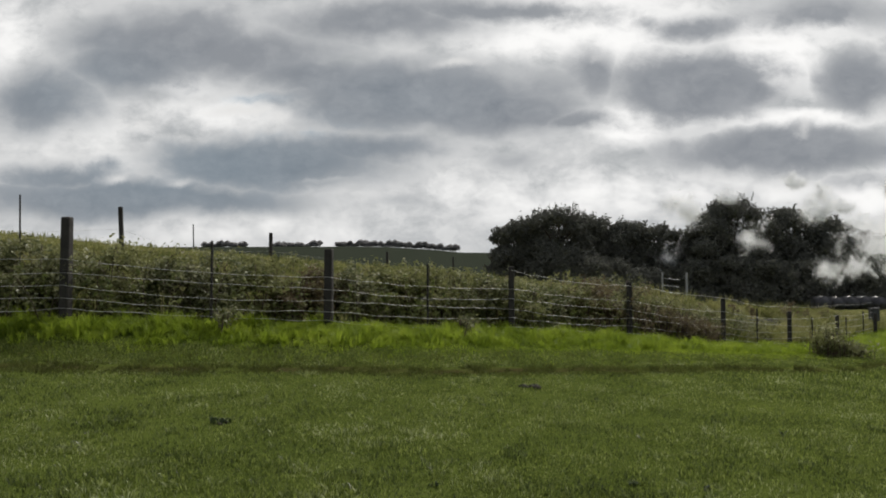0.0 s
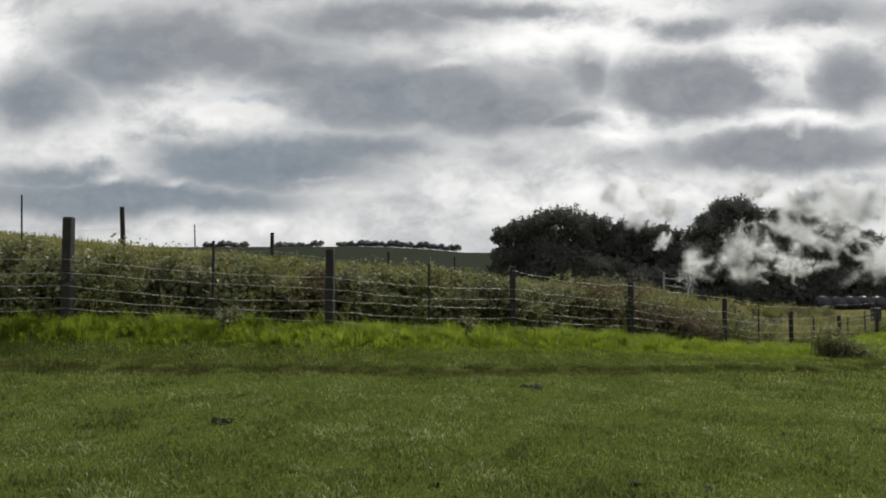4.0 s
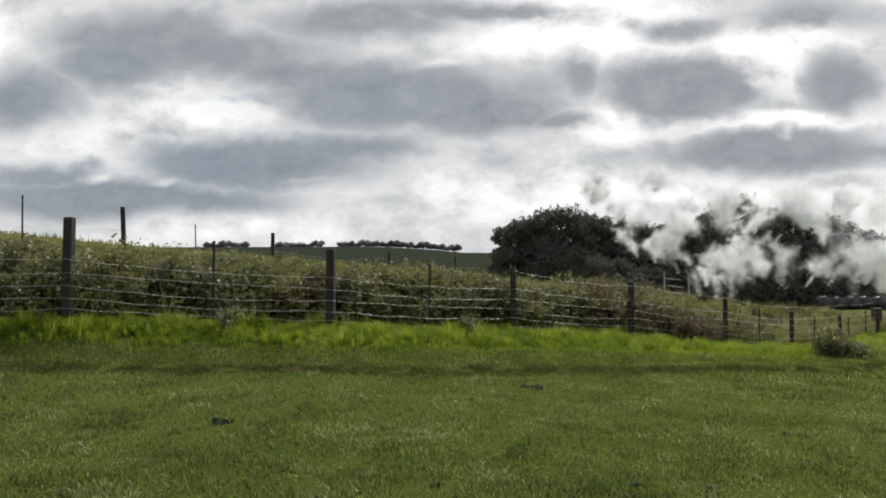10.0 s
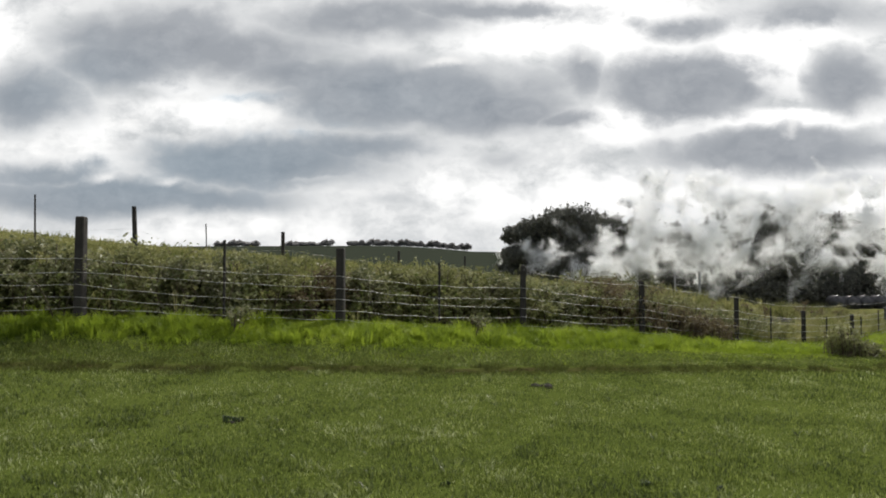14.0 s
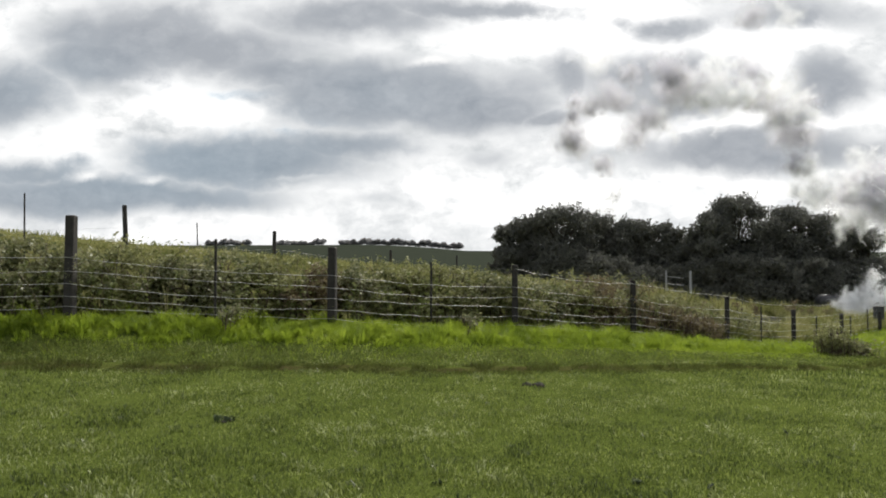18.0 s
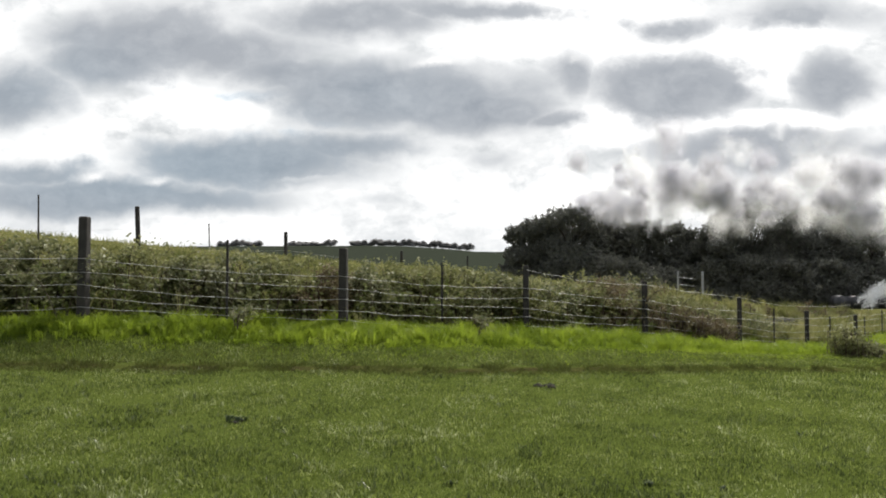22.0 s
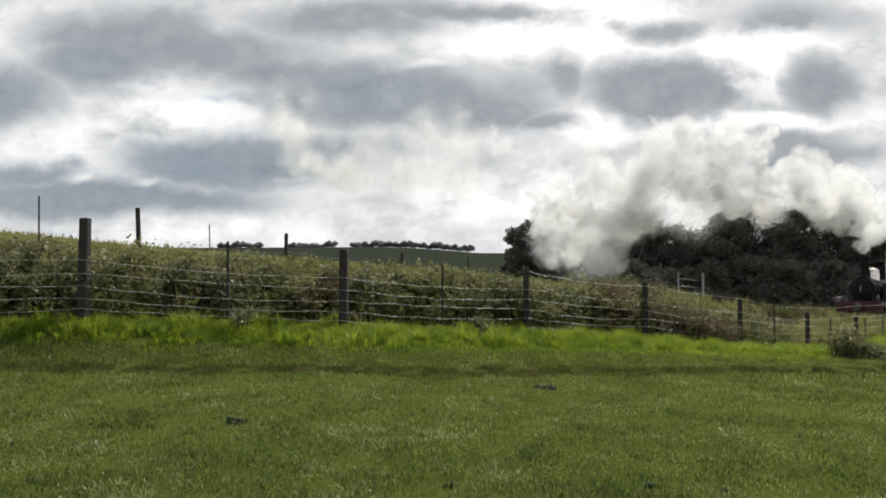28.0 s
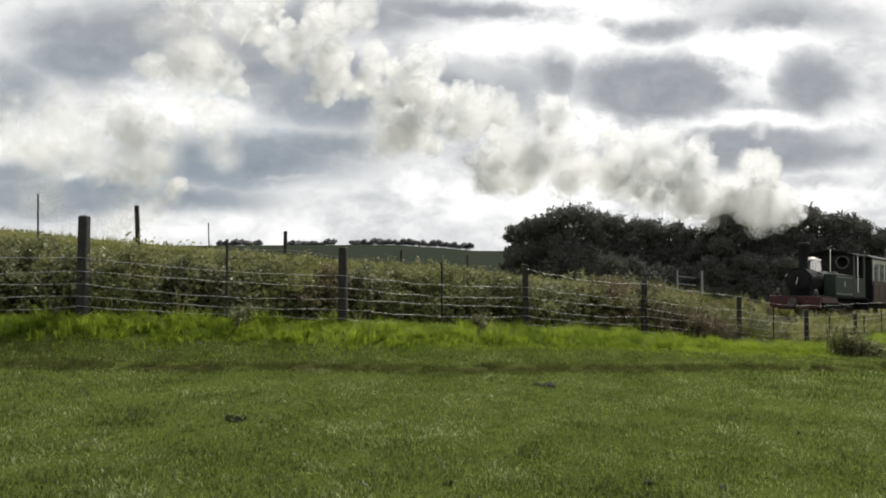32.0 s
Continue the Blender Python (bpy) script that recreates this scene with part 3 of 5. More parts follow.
def hill_trees():
    """Wind-swept beeches along the crest of the far hill."""
    rng = random.Random(5)
    kinds = []
    for k in range(4):
        g = np.random.default_rng(70 + k)
        ob = new("beech_tree")
        tagged(ob, "far wind-swept beech with a flat crown greyed by haze", "tree", "beeches on the hill")
        stems = [tube([(dx, 0, -1), (dx * 1.2, 0, 3), (dx * 2, 0, 6)], [0.45, 0.35, 0.2], 5) for dx in (-1.8, 0.2, 2.0)]
        v, f = gather(stems)
        part("trunk", mesh_from("trunk", v, f, [BARK]), None, ob)
        clumps = [(g.uniform(-1, 1) * 5.4, g.normal() * 2, 5.2 + 3.2 * g.random() ** 1.4, 1.9 + g.random() * 1.2) for _ in range(20)]
        p, d = crown_points(g, clumps, 3800, 0.85)
        v, f = leaves(p, d, 0.7, g)
        part("crown", mesh_from("crown", v, f, [HAZY_LEAF]), None, ob)["kind"] = "stuff"
        ob.scale = ((1.0, 0.72, 1.08, 0.9)[k],) * 3
        kinds.append(ob)
    xs = [-272, -262, -252, -241, -230, -196, -186, -176, -166, -157, -146, -118, -110, -101, -92, -84, -76, -67, -58, -50, -41, -32, -24, -15, -6, 3, 12]
    for i, x in enumerate(xs):
        y = 878 + 8 * rng.random()
        k = kinds[i % 4]
        m = pose(x, y, float(lie(x, y)) - (2.2 if -200 < x < -130 else 0.3) * rng.random(), 0, 0, rng.choice((0, 180)) + rng.uniform(-20, 20))
        if i < 4:
            k.matrix_world = m @ Matrix.Diagonal((*k.scale, 1))
        else:
            copy_thing(k, m)


hill_trees()


# ---- hedge, fences and gate ----
TIMBER = surface("weathered_timber", (0.013, 0.012, 0.011), (0.05, 0.045, 0.04), 7, 0.85, bump=0.7, fine=60)
WIRE = surface("galvanised_wire", (0.3, 0.3, 0.3), (0.52, 0.52, 0.5), 30, 0.6, metal=0.35, bump=0.0)
STEEL = surface("grey_gate_steel", (0.22, 0.23, 0.24), (0.4, 0.41, 0.42), 14, 0.6, metal=0.3, bump=0.1)
BRAMBLES = [foliage("bramble_leaves", [(0.054, 0.065, 0.031), (0.105, 0.12, 0.051), (0.165, 0.18, 0.076), (0.235, 0.235, 0.124), (0.4, 0.39, 0.3)], 0.4, 0.5, patch=0.5, gloss=0.4, blend=0.45),
            foliage("olive_leaves", [(0.08, 0.092, 0.036), (0.165, 0.178, 0.068), (0.26, 0.268, 0.11), (0.42, 0.4, 0.23)], 0.4, 0.55, patch=0.5, gloss=0.3),
            foliage("browning_leaves", [(0.075, 0.056, 0.038), (0.135, 0.102, 0.06), (0.175, 0.155, 0.08), (0.3, 0.24, 0.16)], 0.4, 0.6, patch=0.5, gloss=0.25)]
NETTLE = foliage("nettle_leaves", [(0.06, 0.08, 0.026), (0.12, 0.148, 0.045), (0.19, 0.22, 0.072), (0.36, 0.36, 0.23)], 0.4, 0.5, patch=0.4, gloss=0.35)
STALK = surface("bramble_stalks", (0.04, 0.028, 0.02), (0.12, 0.085, 0.06), 12, 0.8, bump=0.2)

HX = (-12.0, -6.5, -5.3, -3.9, -2.85, -1.4, -0.37, 0.76, 2.7, 4.2, 5.6, 7.0, 8.6, 12.0)
HZ = (2.6, 2.2, 2.1, 1.96, 1.84, 1.9, 1.76, 1.72, 1.78, 1.55, 1.2, 0.8, 0.4, 0.2)


def bramble(x, y, top, wide, seed, n, label, material):
    """A tangled bush: arching stalks with leaves along them and over the outside."""
    rng = np.random.default_rng(seed)
    z0 = float(lie(x, y)) - 0.05
    tall = max(top - z0, 0.3)
    ob = new("bramble_bush")
    ob.location = (x, y, z0)
    tagged(ob, label, "bush", "hedge along the railway")
    stems, pts = [], []
    for i in range(34):
        a, s = rng.random() * 6.283, rng.random()
        fx, fy = rng.normal() * wide * 0.45, rng.normal() * 0.35
        reach = wide * (0.4 + 0.7 * rng.random())
        hi = tall * (0.5 + 0.55 * rng.random())
        line = [(fx + math.cos(a) * reach * u, fy + math.sin(a) * reach * 0.6 * u, hi * (1 - (1 - u * 1.25) ** 2) if u < 0.95 else hi * 0.9) for u in np.linspace(0, 1, 6)]
        stems.append(tube(line, np.linspace(0.009, 0.003, 6), 4))
        pts.append(np.array([line[1 + int(4.99 * q)] for q in rng.random(n // 60)]) + rng.normal(size=(n // 60, 3)) * 0.07)
    v, f = gather(stems)
    part("stalk_tangle", mesh_from("stalk_tangle", v, f, [STALK]), None, ob, "thin brown arching stalks")["kind"] = "stuff"
    d = rng.normal(size=(n, 3))
    d /= np.linalg.norm(d, axis=1)[:, None]
    r = (0.55 + 0.5 * rng.random(n)) * (0.86 + 0.34 * np.sin(d[:, 0] * 8 + seed) * np.cos(d[:, 2] * 7 + seed * 2) + 0.14 * np.sin(d[:, 0] * 21 + seed * 3))
    shell = d * r[:, None] * np.array([wide, 0.65, tall * 0.55]) + np.array([0, 0, tall * 0.5])
    p = np.concatenate([shell] + pts)
    # leaves gather in clusters with dark gaps between them
    q = p + [x, y, z0]
    gap = wave(q[:, 0] * 3.4 + q[:, 1], q[:, 2] * 4.2, 1.7) + 0.7 * wave(q[:, 0] * 8.3, q[:, 2] * 8.9 + q[:, 1] * 3, 4.1)
    p = p[(p[:, 2] > 0.02) & (gap + 0.55 * rng.random(len(p)) > 0.0)]
    v, f = leaves(p, np.zeros_like(p) + [0, 0, 1.0], 0.031, rng)
    part("foliage", mesh_from("foliage", v, f, [material]), None, ob)["kind"] = "stuff"
    return ob


rng = random.Random(3)
x = -10.5
i = 0
while x < 8.8:
    top = float(np.interp(x, HX, HZ)) + rng.uniform(-0.3, 0.12)
    bramble(x, float(fence_y(x)) + 1.15 + rng.uniform(-0.15, 0.25), top, 0.62 + 0.2 * rng.random(), 200 + i, 8200,
            *(("tangled bramble bush, dark green with browning leaves", BRAMBLES[0]), ("straggling olive green bush in the hedge", BRAMBLES[1]), ("withered brown dock and bramble in the hedge", BRAMBLES[2]))[(0, 0, 1, 0, 2, 0, 0, 1)[i % 8] if x < -3.5 else (1, 0, 1, 2, 0, 1, 1, 0)[i % 8]])
    x += 0.62 + 0.2 * rng.random()
    i += 1
for x, y, top, wide, k in ((8.42, 17.0, 0.62, 0.15, 1), (8.7, 17.05, 0.5, 0.16, 1), (8.95, 17.15, 0.28, 0.16, 0), (9.15, 17.2, 0.05, 0.13, 1)):
    bramble(x, y, top, wide, int(x * 10), 1500, "low olive bramble bush in front of the fence", (BRAMBLES + [NETTLE])[k])
for x, y, top, wide in ((5.2, 18.2, 1.0, 0.26), (5.7, 18.5, 0.95, 0.3), (6.2, 18.7, 0.75, 0.28), (6.6, 19.3, 0.6, 0.24), (4.6, 17.9, 1.05, 0.24)):
    bramble(x, y, top, wide, int(x * 10), 1500, "withered brown dock and bramble in the hedge", BRAMBLES[2])
for x, y, top, wide in ((-3.25, 11.85, 1.2, 0.16), (0.4, 13.75, 0.98, 0.14)):
    bramble(x, y, top, wide, int(abs(x) * 10), 700, "bramble straggling out of the hedge through the wires", BRAMBLES[0])


def nettles():
    """Upright leafy shoots that push up through the hedge and along its foot."""
    g = np.random.default_rng(77)
    pieces, leafy = [], []
    for k in range(420):
        x = -9.0 + 18.0 * g.random()
        y = float(fence_y(x)) + 0.25 + 0.9 * g.random() ** 1.5
        z = float(lie(x, y))
        tall = (0.25 + 0.75 * g.random() ** 1.6) * min(1.0, max(0.35, (float(np.interp(x, HX, HZ)) - z)))
        lean = g.normal(size=2) * 0.14 * tall
        pts = [(x + lean[0] * u * u, y + lean[1] * u * u, z + tall * u) for u in np.linspace(0, 1, 5)]
        pieces.append(tube(pts, np.linspace(0.006, 0.002, 5), 3))
        u = 0.2 + 0.8 * g.random(26)
        leafy.append(np.stack([x + lean[0] * u * u, y + lean[1] * u * u, z + tall * u], -1) + g.normal(size=(26, 3)) * (0.05 * (1.15 - u))[:, None])
    ob = new("nettles")
    tagged(ob, "green nettles and willowherb growing through the hedge", "weeds", kind="stuff")
    part("stalks", mesh_from("stalks", *gather(pieces), [STALK]), None, ob)["kind"] = "stuff"
    p = np.concatenate(leafy)
    v, f = leaves(p, np.zeros_like(p) + [0, 0, 1.0], 0.036, g)
    part("leaves", mesh_from("leaves", v, f, [NETTLE]), None, ob)["kind"] = "stuff"


nettles()


def fence_post(parent, x, y, top, r, lean=0.0, square=True):
    z0 = float(lie(x, y)) - 0.25
    bm = bmesh.new()
    rod(bm, (x, y, z0), (x + lean, y, top), r * 1.05, r * 0.95, 4 if square else 9)
    if square:
        bmesh.ops.rotate(bm, verts=bm.verts, cent=(x, y, 0), matrix=Matrix.Rotation(radians(38), 3, "Z"))
    bmesh.ops.bevel(bm, geom=[e for e in bm.edges], offset=r * 0.18, segments=1, affect="EDGES")
    return part("post", bm, TIMBER, parent)


def wire_fence():
    ob = new("wire_fence")
    tagged(ob, "weathered timber post and galvanised wire fence on the bank", "fence")
    tops = (2.95, 2.54, 2.15, 1.9, 1.61, 1.2, 0.77, 0.55, 0.5)
    xs = (-8.9,) + FX[1:9]
    for x, z, r in zip(xs, tops, (.1, .098, .096, .08, .085, .075, .075, .07, .07)):
        fence_post(ob, x, float(fence_y(x)), z, r)
    for x, z in ((-3.55, 2.24), (-0.27, 1.93), (8.45, 0.9), (11.15, 0.56), (13.3, 0.45), (14.55, 0.62)):
        bm = bmesh.new()
        y = float(fence_y(x))
        rod(bm, (x, y, float(lie(x, y)) - 0.2), (x, y, z), 0.022, 0.02, 6)
        part("stake", bm, TIMBER, ob, "thin wooden stake")
    for k, h in enumerate((1.17, 0.83, 0.64, 0.455, 0.285, 0.13)):
        pts = []
        for a, b in list(zip(xs[:-1], xs[1:]))[3 if k == 0 else 0:]:
            for u in np.linspace(0, 1, 9)[:-1]:
                x = a + (b - a) * u
                z = float(np.interp(x, FX, FZ)) + h + float(np.interp(x, (-5.4, -1.9, 4, 7), (0.1, 0.0, 0.0, 0.03))) - 0.05 * math.sin(math.pi * u) * (1 + 0.6 * math.sin(k * 2.1 + a)) + 0.012 * math.sin(x * 7 + k * 3)
                pts.append((x, float(fence_y(x)) - 0.1, z))
        v, f = tube(pts, 0.0038, 4)
        part("wire", mesh_from("wire", v, f, [WIRE]), None, ob, "galvanised strand")


def far_fence():
    ob = new("trackside_fence")
    tagged(ob, "old leaning timber posts with thin wire beyond the hedge", "fence")
    line = ((-8.3, 15.0, 3.32, 0.018, -0.03), (-7.17, 17.0, 3.28, 0.055, -0.06), (-6.2, 19.0, 3.04, 0.016, -0.03), (-4.72, 21.0, 2.96, 0.055, 0.0), (-1.82, 25.0, 2.6, 0.05, 0.0), (0.36, 27.0, 2.5, 0.035, 0.0))
    for x, y, z, r, lean in line:
        fence_post(ob, x - lean, y, z, r, lean, False)
    for h in (0.5,):
        pts = [(x, y, z - h - (0.25 if r < 0.02 else 0)) for x, y, z, r, lean in line]
        v, f = tube(pts, 0.002, 4)
        part("wire", mesh_from("wire", v, f, [WIRE]), None, ob)


def field_gate():
    ob = new("field_gate")
    ob.location = (8.57, 30.0, 1.0)
    tagged(ob, "grey steel field gate between two posts", "gate")
    for x, r, h in ((0, 0.035, 1.0), (0.95, 0.045, 0.98)):
        part("gatepost", rod(bmesh.new(), (x, 0, -0.4), (x, 0, h), r, r * 0.95, 10), STEEL, ob)
    for h in (0.74, 0.46, 0.2):
        part("rail", rod(bmesh.new(), (0.02, 0, h + 0.03), (0.7, 0, h - 0.05), 0.014, 0.014, 8), STEEL, ob)


wire_fence()
far_fence()
field_gate()

FILM = surface("black_bale_wrap", (0.02, 0.021, 0.026), (0.042, 0.044, 0.052), 5, 0.38, bump=0.25, fine=18)
SOIL = surface("bare_soil", (0.022, 0.02, 0.016), (0.06, 0.052, 0.04), 9, 0.95, bump=0.8, fine=60)


def bale(x, y):
    bm = bmesh.new()
    bmesh.ops.create_cone(bm, cap_ends=True, segments=28, radius1=0.47, radius2=0.47, depth=1.2, matrix=Matrix.Rotation(radians(90), 4, "X"))
    bmesh.ops.bevel(bm, geom=[e for e in bm.edges if abs(e.verts[0].co.y - e.verts[1].co.y) < 0.01], offset=0.1, segments=3, affect="EDGES")
    for v in bm.verts:
        if v.co.z < -0.4:
            v.co.z = -0.4
    ob = new("silage_bale", finish(bm, "silage_bale", FILM, True))
    ob.location = (x, y, float(lie(x, y)) + 0.38)
    return tagged(ob, "round bale wrapped in shiny black film", "bale", "row of bales")


for i in range(5):
    bale(24.6 + i * 0.92, 50.0 + 0.06 * i)


def trackside_cabinet(x, y):
    ob = new("trackside_cabinet")
    ob.location = (x, y, float(lie(x, y)))
    tagged(ob, "small dark metal cabinet on a post beside the line", "cabinet")
    part("post", box(bmesh.new(), -0.04, -0.04, -0.3, 0.04, 0.04, 0.5, 0.006), TIMBER, ob)
    part("body", box(bmesh.new(), -0.16, -0.1, 0.4, 0.16, 0.1, 0.88, 0.012), FILM, ob, "dark metal case")
    part("lid", box(bmesh.new(), -0.18, -0.12, 0.88, 0.18, 0.12, 0.91, 0.008), FILM, ob, "overhanging lid")


trackside_cabinet(16.25, 29.0)


def weed(x, y, tall, seed):
    """A dead dock or thistle: a forked stalk with side twigs and a few curled leaves."""
    g = np.random.default_rng(seed)
    ob = new("thistle")
    ob.location = (x, y, float(lie(x, y)) - 0.02)
    tagged(ob, "tall dry thistle standing in rough grass", "weed", "weeds behind the fence")
    lean = g.normal() * 0.08
    main = [(lean * u * tall, 0, u * tall) for u in np.linspace(0, 1, 6)]
    twigs, ends = [tube(main, np.linspace(0.012, 0.004, 6), 5)], [main[-1]]
    for k in range(9):
        u = 0.3 + 0.6 * g.random()
        a, r = g.random() * 6.283, tall * (0.12 + 0.2 * g.random())
        st = (lean * u * tall, 0, u * tall)
        en = (st[0] + math.cos(a) * r, math.sin(a) * r, st[2] + r * (0.7 + 0.6 * g.random()))
        twigs.append(tube([st, en], [0.006, 0.003], 4))
        ends.append(en)
    part("stalk", mesh_from("stalk", *gather(twigs), [STALK]), None, ob, "brown forked stalk")
    p = np.concatenate([np.array(e) + g.normal(size=(22, 3)) * 0.035 for e in ends])
    v, f = leaves(p, np.zeros_like(p) + [0, 0, 1.0], 0.03, g)
    part("seed_heads", mesh_from("seed_heads", v, f, [BRAMBLES[2]]), None, ob)["kind"] = "stuff"


for i, (x, y, h) in enumerate(((13.0, 28.6, 0.75), (12.6, 28.2, 0.55), (9.6, 25.4, 0.6), (10.4, 26.0, 0.5), (13.6, 28.9, 0.5), (7.7, 23.0, 0.7), (14.6, 29.6, 0.5))):
    weed(x, y, h, 400 + i)


def clod(x, y, w, seed):
    rng = random.Random(seed)
    ob = new("molehill")
    ob.location = (x, y, float(lie(x, y)))
    tagged(ob, "small dark heap of bare soil in the grass", "molehill")
    for k in range(9):
        bm = bmesh.new()
        bmesh.ops.create_icosphere(bm, subdivisions=2, radius=1)
        c, r = Vector((rng.uniform(-w, w), rng.uniform(-0.06, 0.06), 0.008)), rng.uniform(0.12, 0.3) * w
        for v in bm.verts:
            v.co = c + Vector((v.co.x * r * 1.5, v.co.y * r, v.co.z * r * 1.3)) * (1 + 0.35 * noise.noise(v.co * 2.3 + Vector((seed, k, 0))))
        part("clod", bm, SOIL, ob)
    return ob


clod(1.115, 9.75, 0.13, 1)
clod(-2.05, 7.12, 0.04, 2)

DOCK = foliage("dock_leaves", [(0.02, 0.032, 0.014), (0.035, 0.052, 0.022), (0.06, 0.082, 0.036)], 0.3, 0.6, gloss=0.2)


def dock_plant(x, y, size, count, seed, label):
    """A rosette of broad leaves that arch up and out from one root."""
    g = np.random.default_rng(seed)
    ob = new("dock_plant")
    ob.location = (x, y, float(lie(x, y)))
    tagged(ob, label, "weed", "weeds in the pasture")
    for k in range(count):
        a, reach, up = g.random() * 6.283, size * (0.5 + 0.6 * g.random()), size * (0.45 + 0.7 * g.random())
        rx, ry = g.normal() * size * 0.45, g.normal() * size * 0.3
        v, f = [], []
        for u in np.linspace(0, 1, 6):
            w = size * 0.2 * math.sin(math.pi * min(u * 0.92 + 0.05, 1)) + 0.002
            c = np.array((rx + math.cos(a) * reach * u, ry + math.sin(a) * reach * u, up * (1 - (1 - u * 1.15) ** 2) - 0.005))
            side = np.array((-math.sin(a), math.cos(a), 0)) * w
            v += [c - side + [0, 0, w * 0.35], c, c + side + [0, 0, w * 0.35]]
        for i in range(5):
            for q in (0, 1):
                b = i * 3 + q
                f.append((b, b + 1, b + 4, b + 3))
        part("leaf", smooth(mesh_from("leaf", v, f, [DOCK])), None, ob)


for i, (x, y, size, count) in enumerate(((-2.07, 7.15, 0.068, 10), (-1.99, 7.2, 0.05, 7), (1.2, 9.8, 0.055, 7), (1.36, 5.55, 0.036, 10), (1.86, 5.5, 0.034, 10), (-0.06, 5.4, 0.034, 9), (3.3, 7.5, 0.04, 8))):
    dock_plant(x, y, size, count, 500 + i, "dark dock plant with upright leaves in the pasture" if size > 0.055 else "small dark broad-leaved weed in grazed grass")


# ---- railway and train ----
PAINT_BLACK = surface("black_enamel", (0.010, 0.010, 0.011), (0.02, 0.019, 0.019), 4, 0.8, bump=0.08, gloss=0.2)
PAINT_GREEN = surface("olive_green_enamel", (0.016, 0.024, 0.017), (0.03, 0.042, 0.029), 4, 0.6, bump=0.06)
PAINT_RED = surface("dull_red_enamel", (0.045, 0.008, 0.007), (0.075, 0.015, 0.012), 5, 0.45, bump=0.08)
PAINT_MAROON = surface("maroon_enamel", (0.032, 0.007, 0.01), (0.055, 0.011, 0.015), 4, 0.3, bump=0.05)
PAINT_CREAM = surface("cream_enamel", (0.55, 0.54, 0.48), (0.72, 0.70, 0.63), 4, 0.4, bump=0.05)
BRASS = surface("polished_metal", (0.75, 0.70, 0.60), (0.9, 0.86, 0.78), 3, 0.12, metal=1.0, bump=0.0)
IRON = surface("worn_iron", (0.05, 0.047, 0.045), (0.14, 0.13, 0.125), 8, 0.5, metal=0.6, bump=0.3)
BALLAST = surface("stone_ballast", (0.07, 0.065, 0.06), (0.2, 0.19, 0.175), 14, 0.95, bump=1.0, fine=40)
glass, gnt, gp, gout = nodes_of("carriage_glass")
gp.inputs["Base Color"].default_value, gp.inputs["Roughness"].default_value, gp.inputs["Transmission Weight"].default_value = (0.75, 0.8, 0.8, 1), 0.03, 0.85

HEAD = Vector((-0.71, -0.704, 0.035)).normalized()  # the way the train goes, slightly uphill
AT_END = Vector((14.35, 30.6, 0.13))              # the engine's middle, at rail height, at the last moment
SPEED = 1.68


def on_track(s):
    """The pose at s metres along the line from AT_END; x points ahead."""
    p = AT_END + HEAD * s
    yaw = math.degrees(math.atan2(HEAD.y, HEAD.x))
    return pose(p.x, p.y, p.z, 0, -math.degrees(math.asin(HEAD.z)), yaw)


def track():
    ob = new("railway_track")
    ob.matrix_world = on_track(0)
    tagged(ob, "narrow gauge railway track on pale ballast", "railway", kind="structure")
    v, n = [], 60
    for i in range(n + 1):
        s = -75 + 91 * i / n
        for y, z in ((-1.6, -0.75), (-0.85, -0.16), (0.85, -0.16), (1.6, -0.75)):
            v.append((s, y + 0.05 * math.sin(i * 2.3), z + 0.015 * math.sin(i * 1.7 + y)))
    f = [(i * 4 + j, i * 4 + j + 1, i * 4 + j + 5, i * 4 + j + 4) for i in range(n) for j in range(3)]
    part("ballast", mesh_from("ballast", v, [q[::-1] for q in f], [BALLAST]), None, ob, "bed of crushed stone")
    for y in (-0.31, 0.31):
        bm = box(bmesh.new(), -75, y - 0.025, -0.1, 16, y + 0.025, 0.0, 0.006)
        part("rail", bm, IRON, ob)
    me = finish(box(bmesh.new(), -0.1, -0.65, -0.19, 0.1, 0.65, -0.09, 0.012), "sleeper", TIMBER)
    for i in range(128):
        o = part("sleeper", me, None, ob)
        o.location.x = -74.6 + 0.7 * i


def ring(bm, y, r0, r1, cx, cz, seg=28, t=0.03):
    """A flat ring facing along x at height cz."""
    vs = []
    for x in (-t / 2, t / 2):
        for r in (r0, r1):
            vs.append([bm.verts.new((cx + x, y + r * math.cos(a), cz + r * math.sin(a))) for a in (2 * math.pi * k / seg for k in range(seg))])
    for a, b in ((0, 1), (3, 2), (2, 0), (1, 3)):
        for k in range(seg):
            bm.faces.new((vs[a][k], vs[a][(k + 1) % seg], vs[b][(k + 1) % seg], vs[b][k]))
    bmesh.ops.recalc_face_normals(bm, faces=bm.faces)
    return bm


def drum(bm, x0, x1, r, z, seg=28, r1=None):
    return rod(bm, (x0, 0, z), (x1, 0, z), r, r1, seg)


def lathe(profile, seg=28):
    """A turned shape about z from (radius, height) rows."""
    bm = bmesh.new()
    rows = [[bm.verts.new((max(r, 1e-4) * math.cos(a), max(r, 1e-4) * math.sin(a), z)) for a in (2 * math.pi * k / seg for k in range(seg))] for r, z in profile]
    for a, b in zip(rows[:-1], rows[1:]):
        for k in range(seg):
            bm.faces.new((a[k], a[(k + 1) % seg], b[(k + 1) % seg], b[k]))
    bm.faces.new(rows[0][::-1])
    bm.faces.new(rows[-1])
    return bm


def moved(bm, x, y, z):
    bmesh.ops.translate(bm, verts=bm.verts, vec=(x, y, z))
    return bm


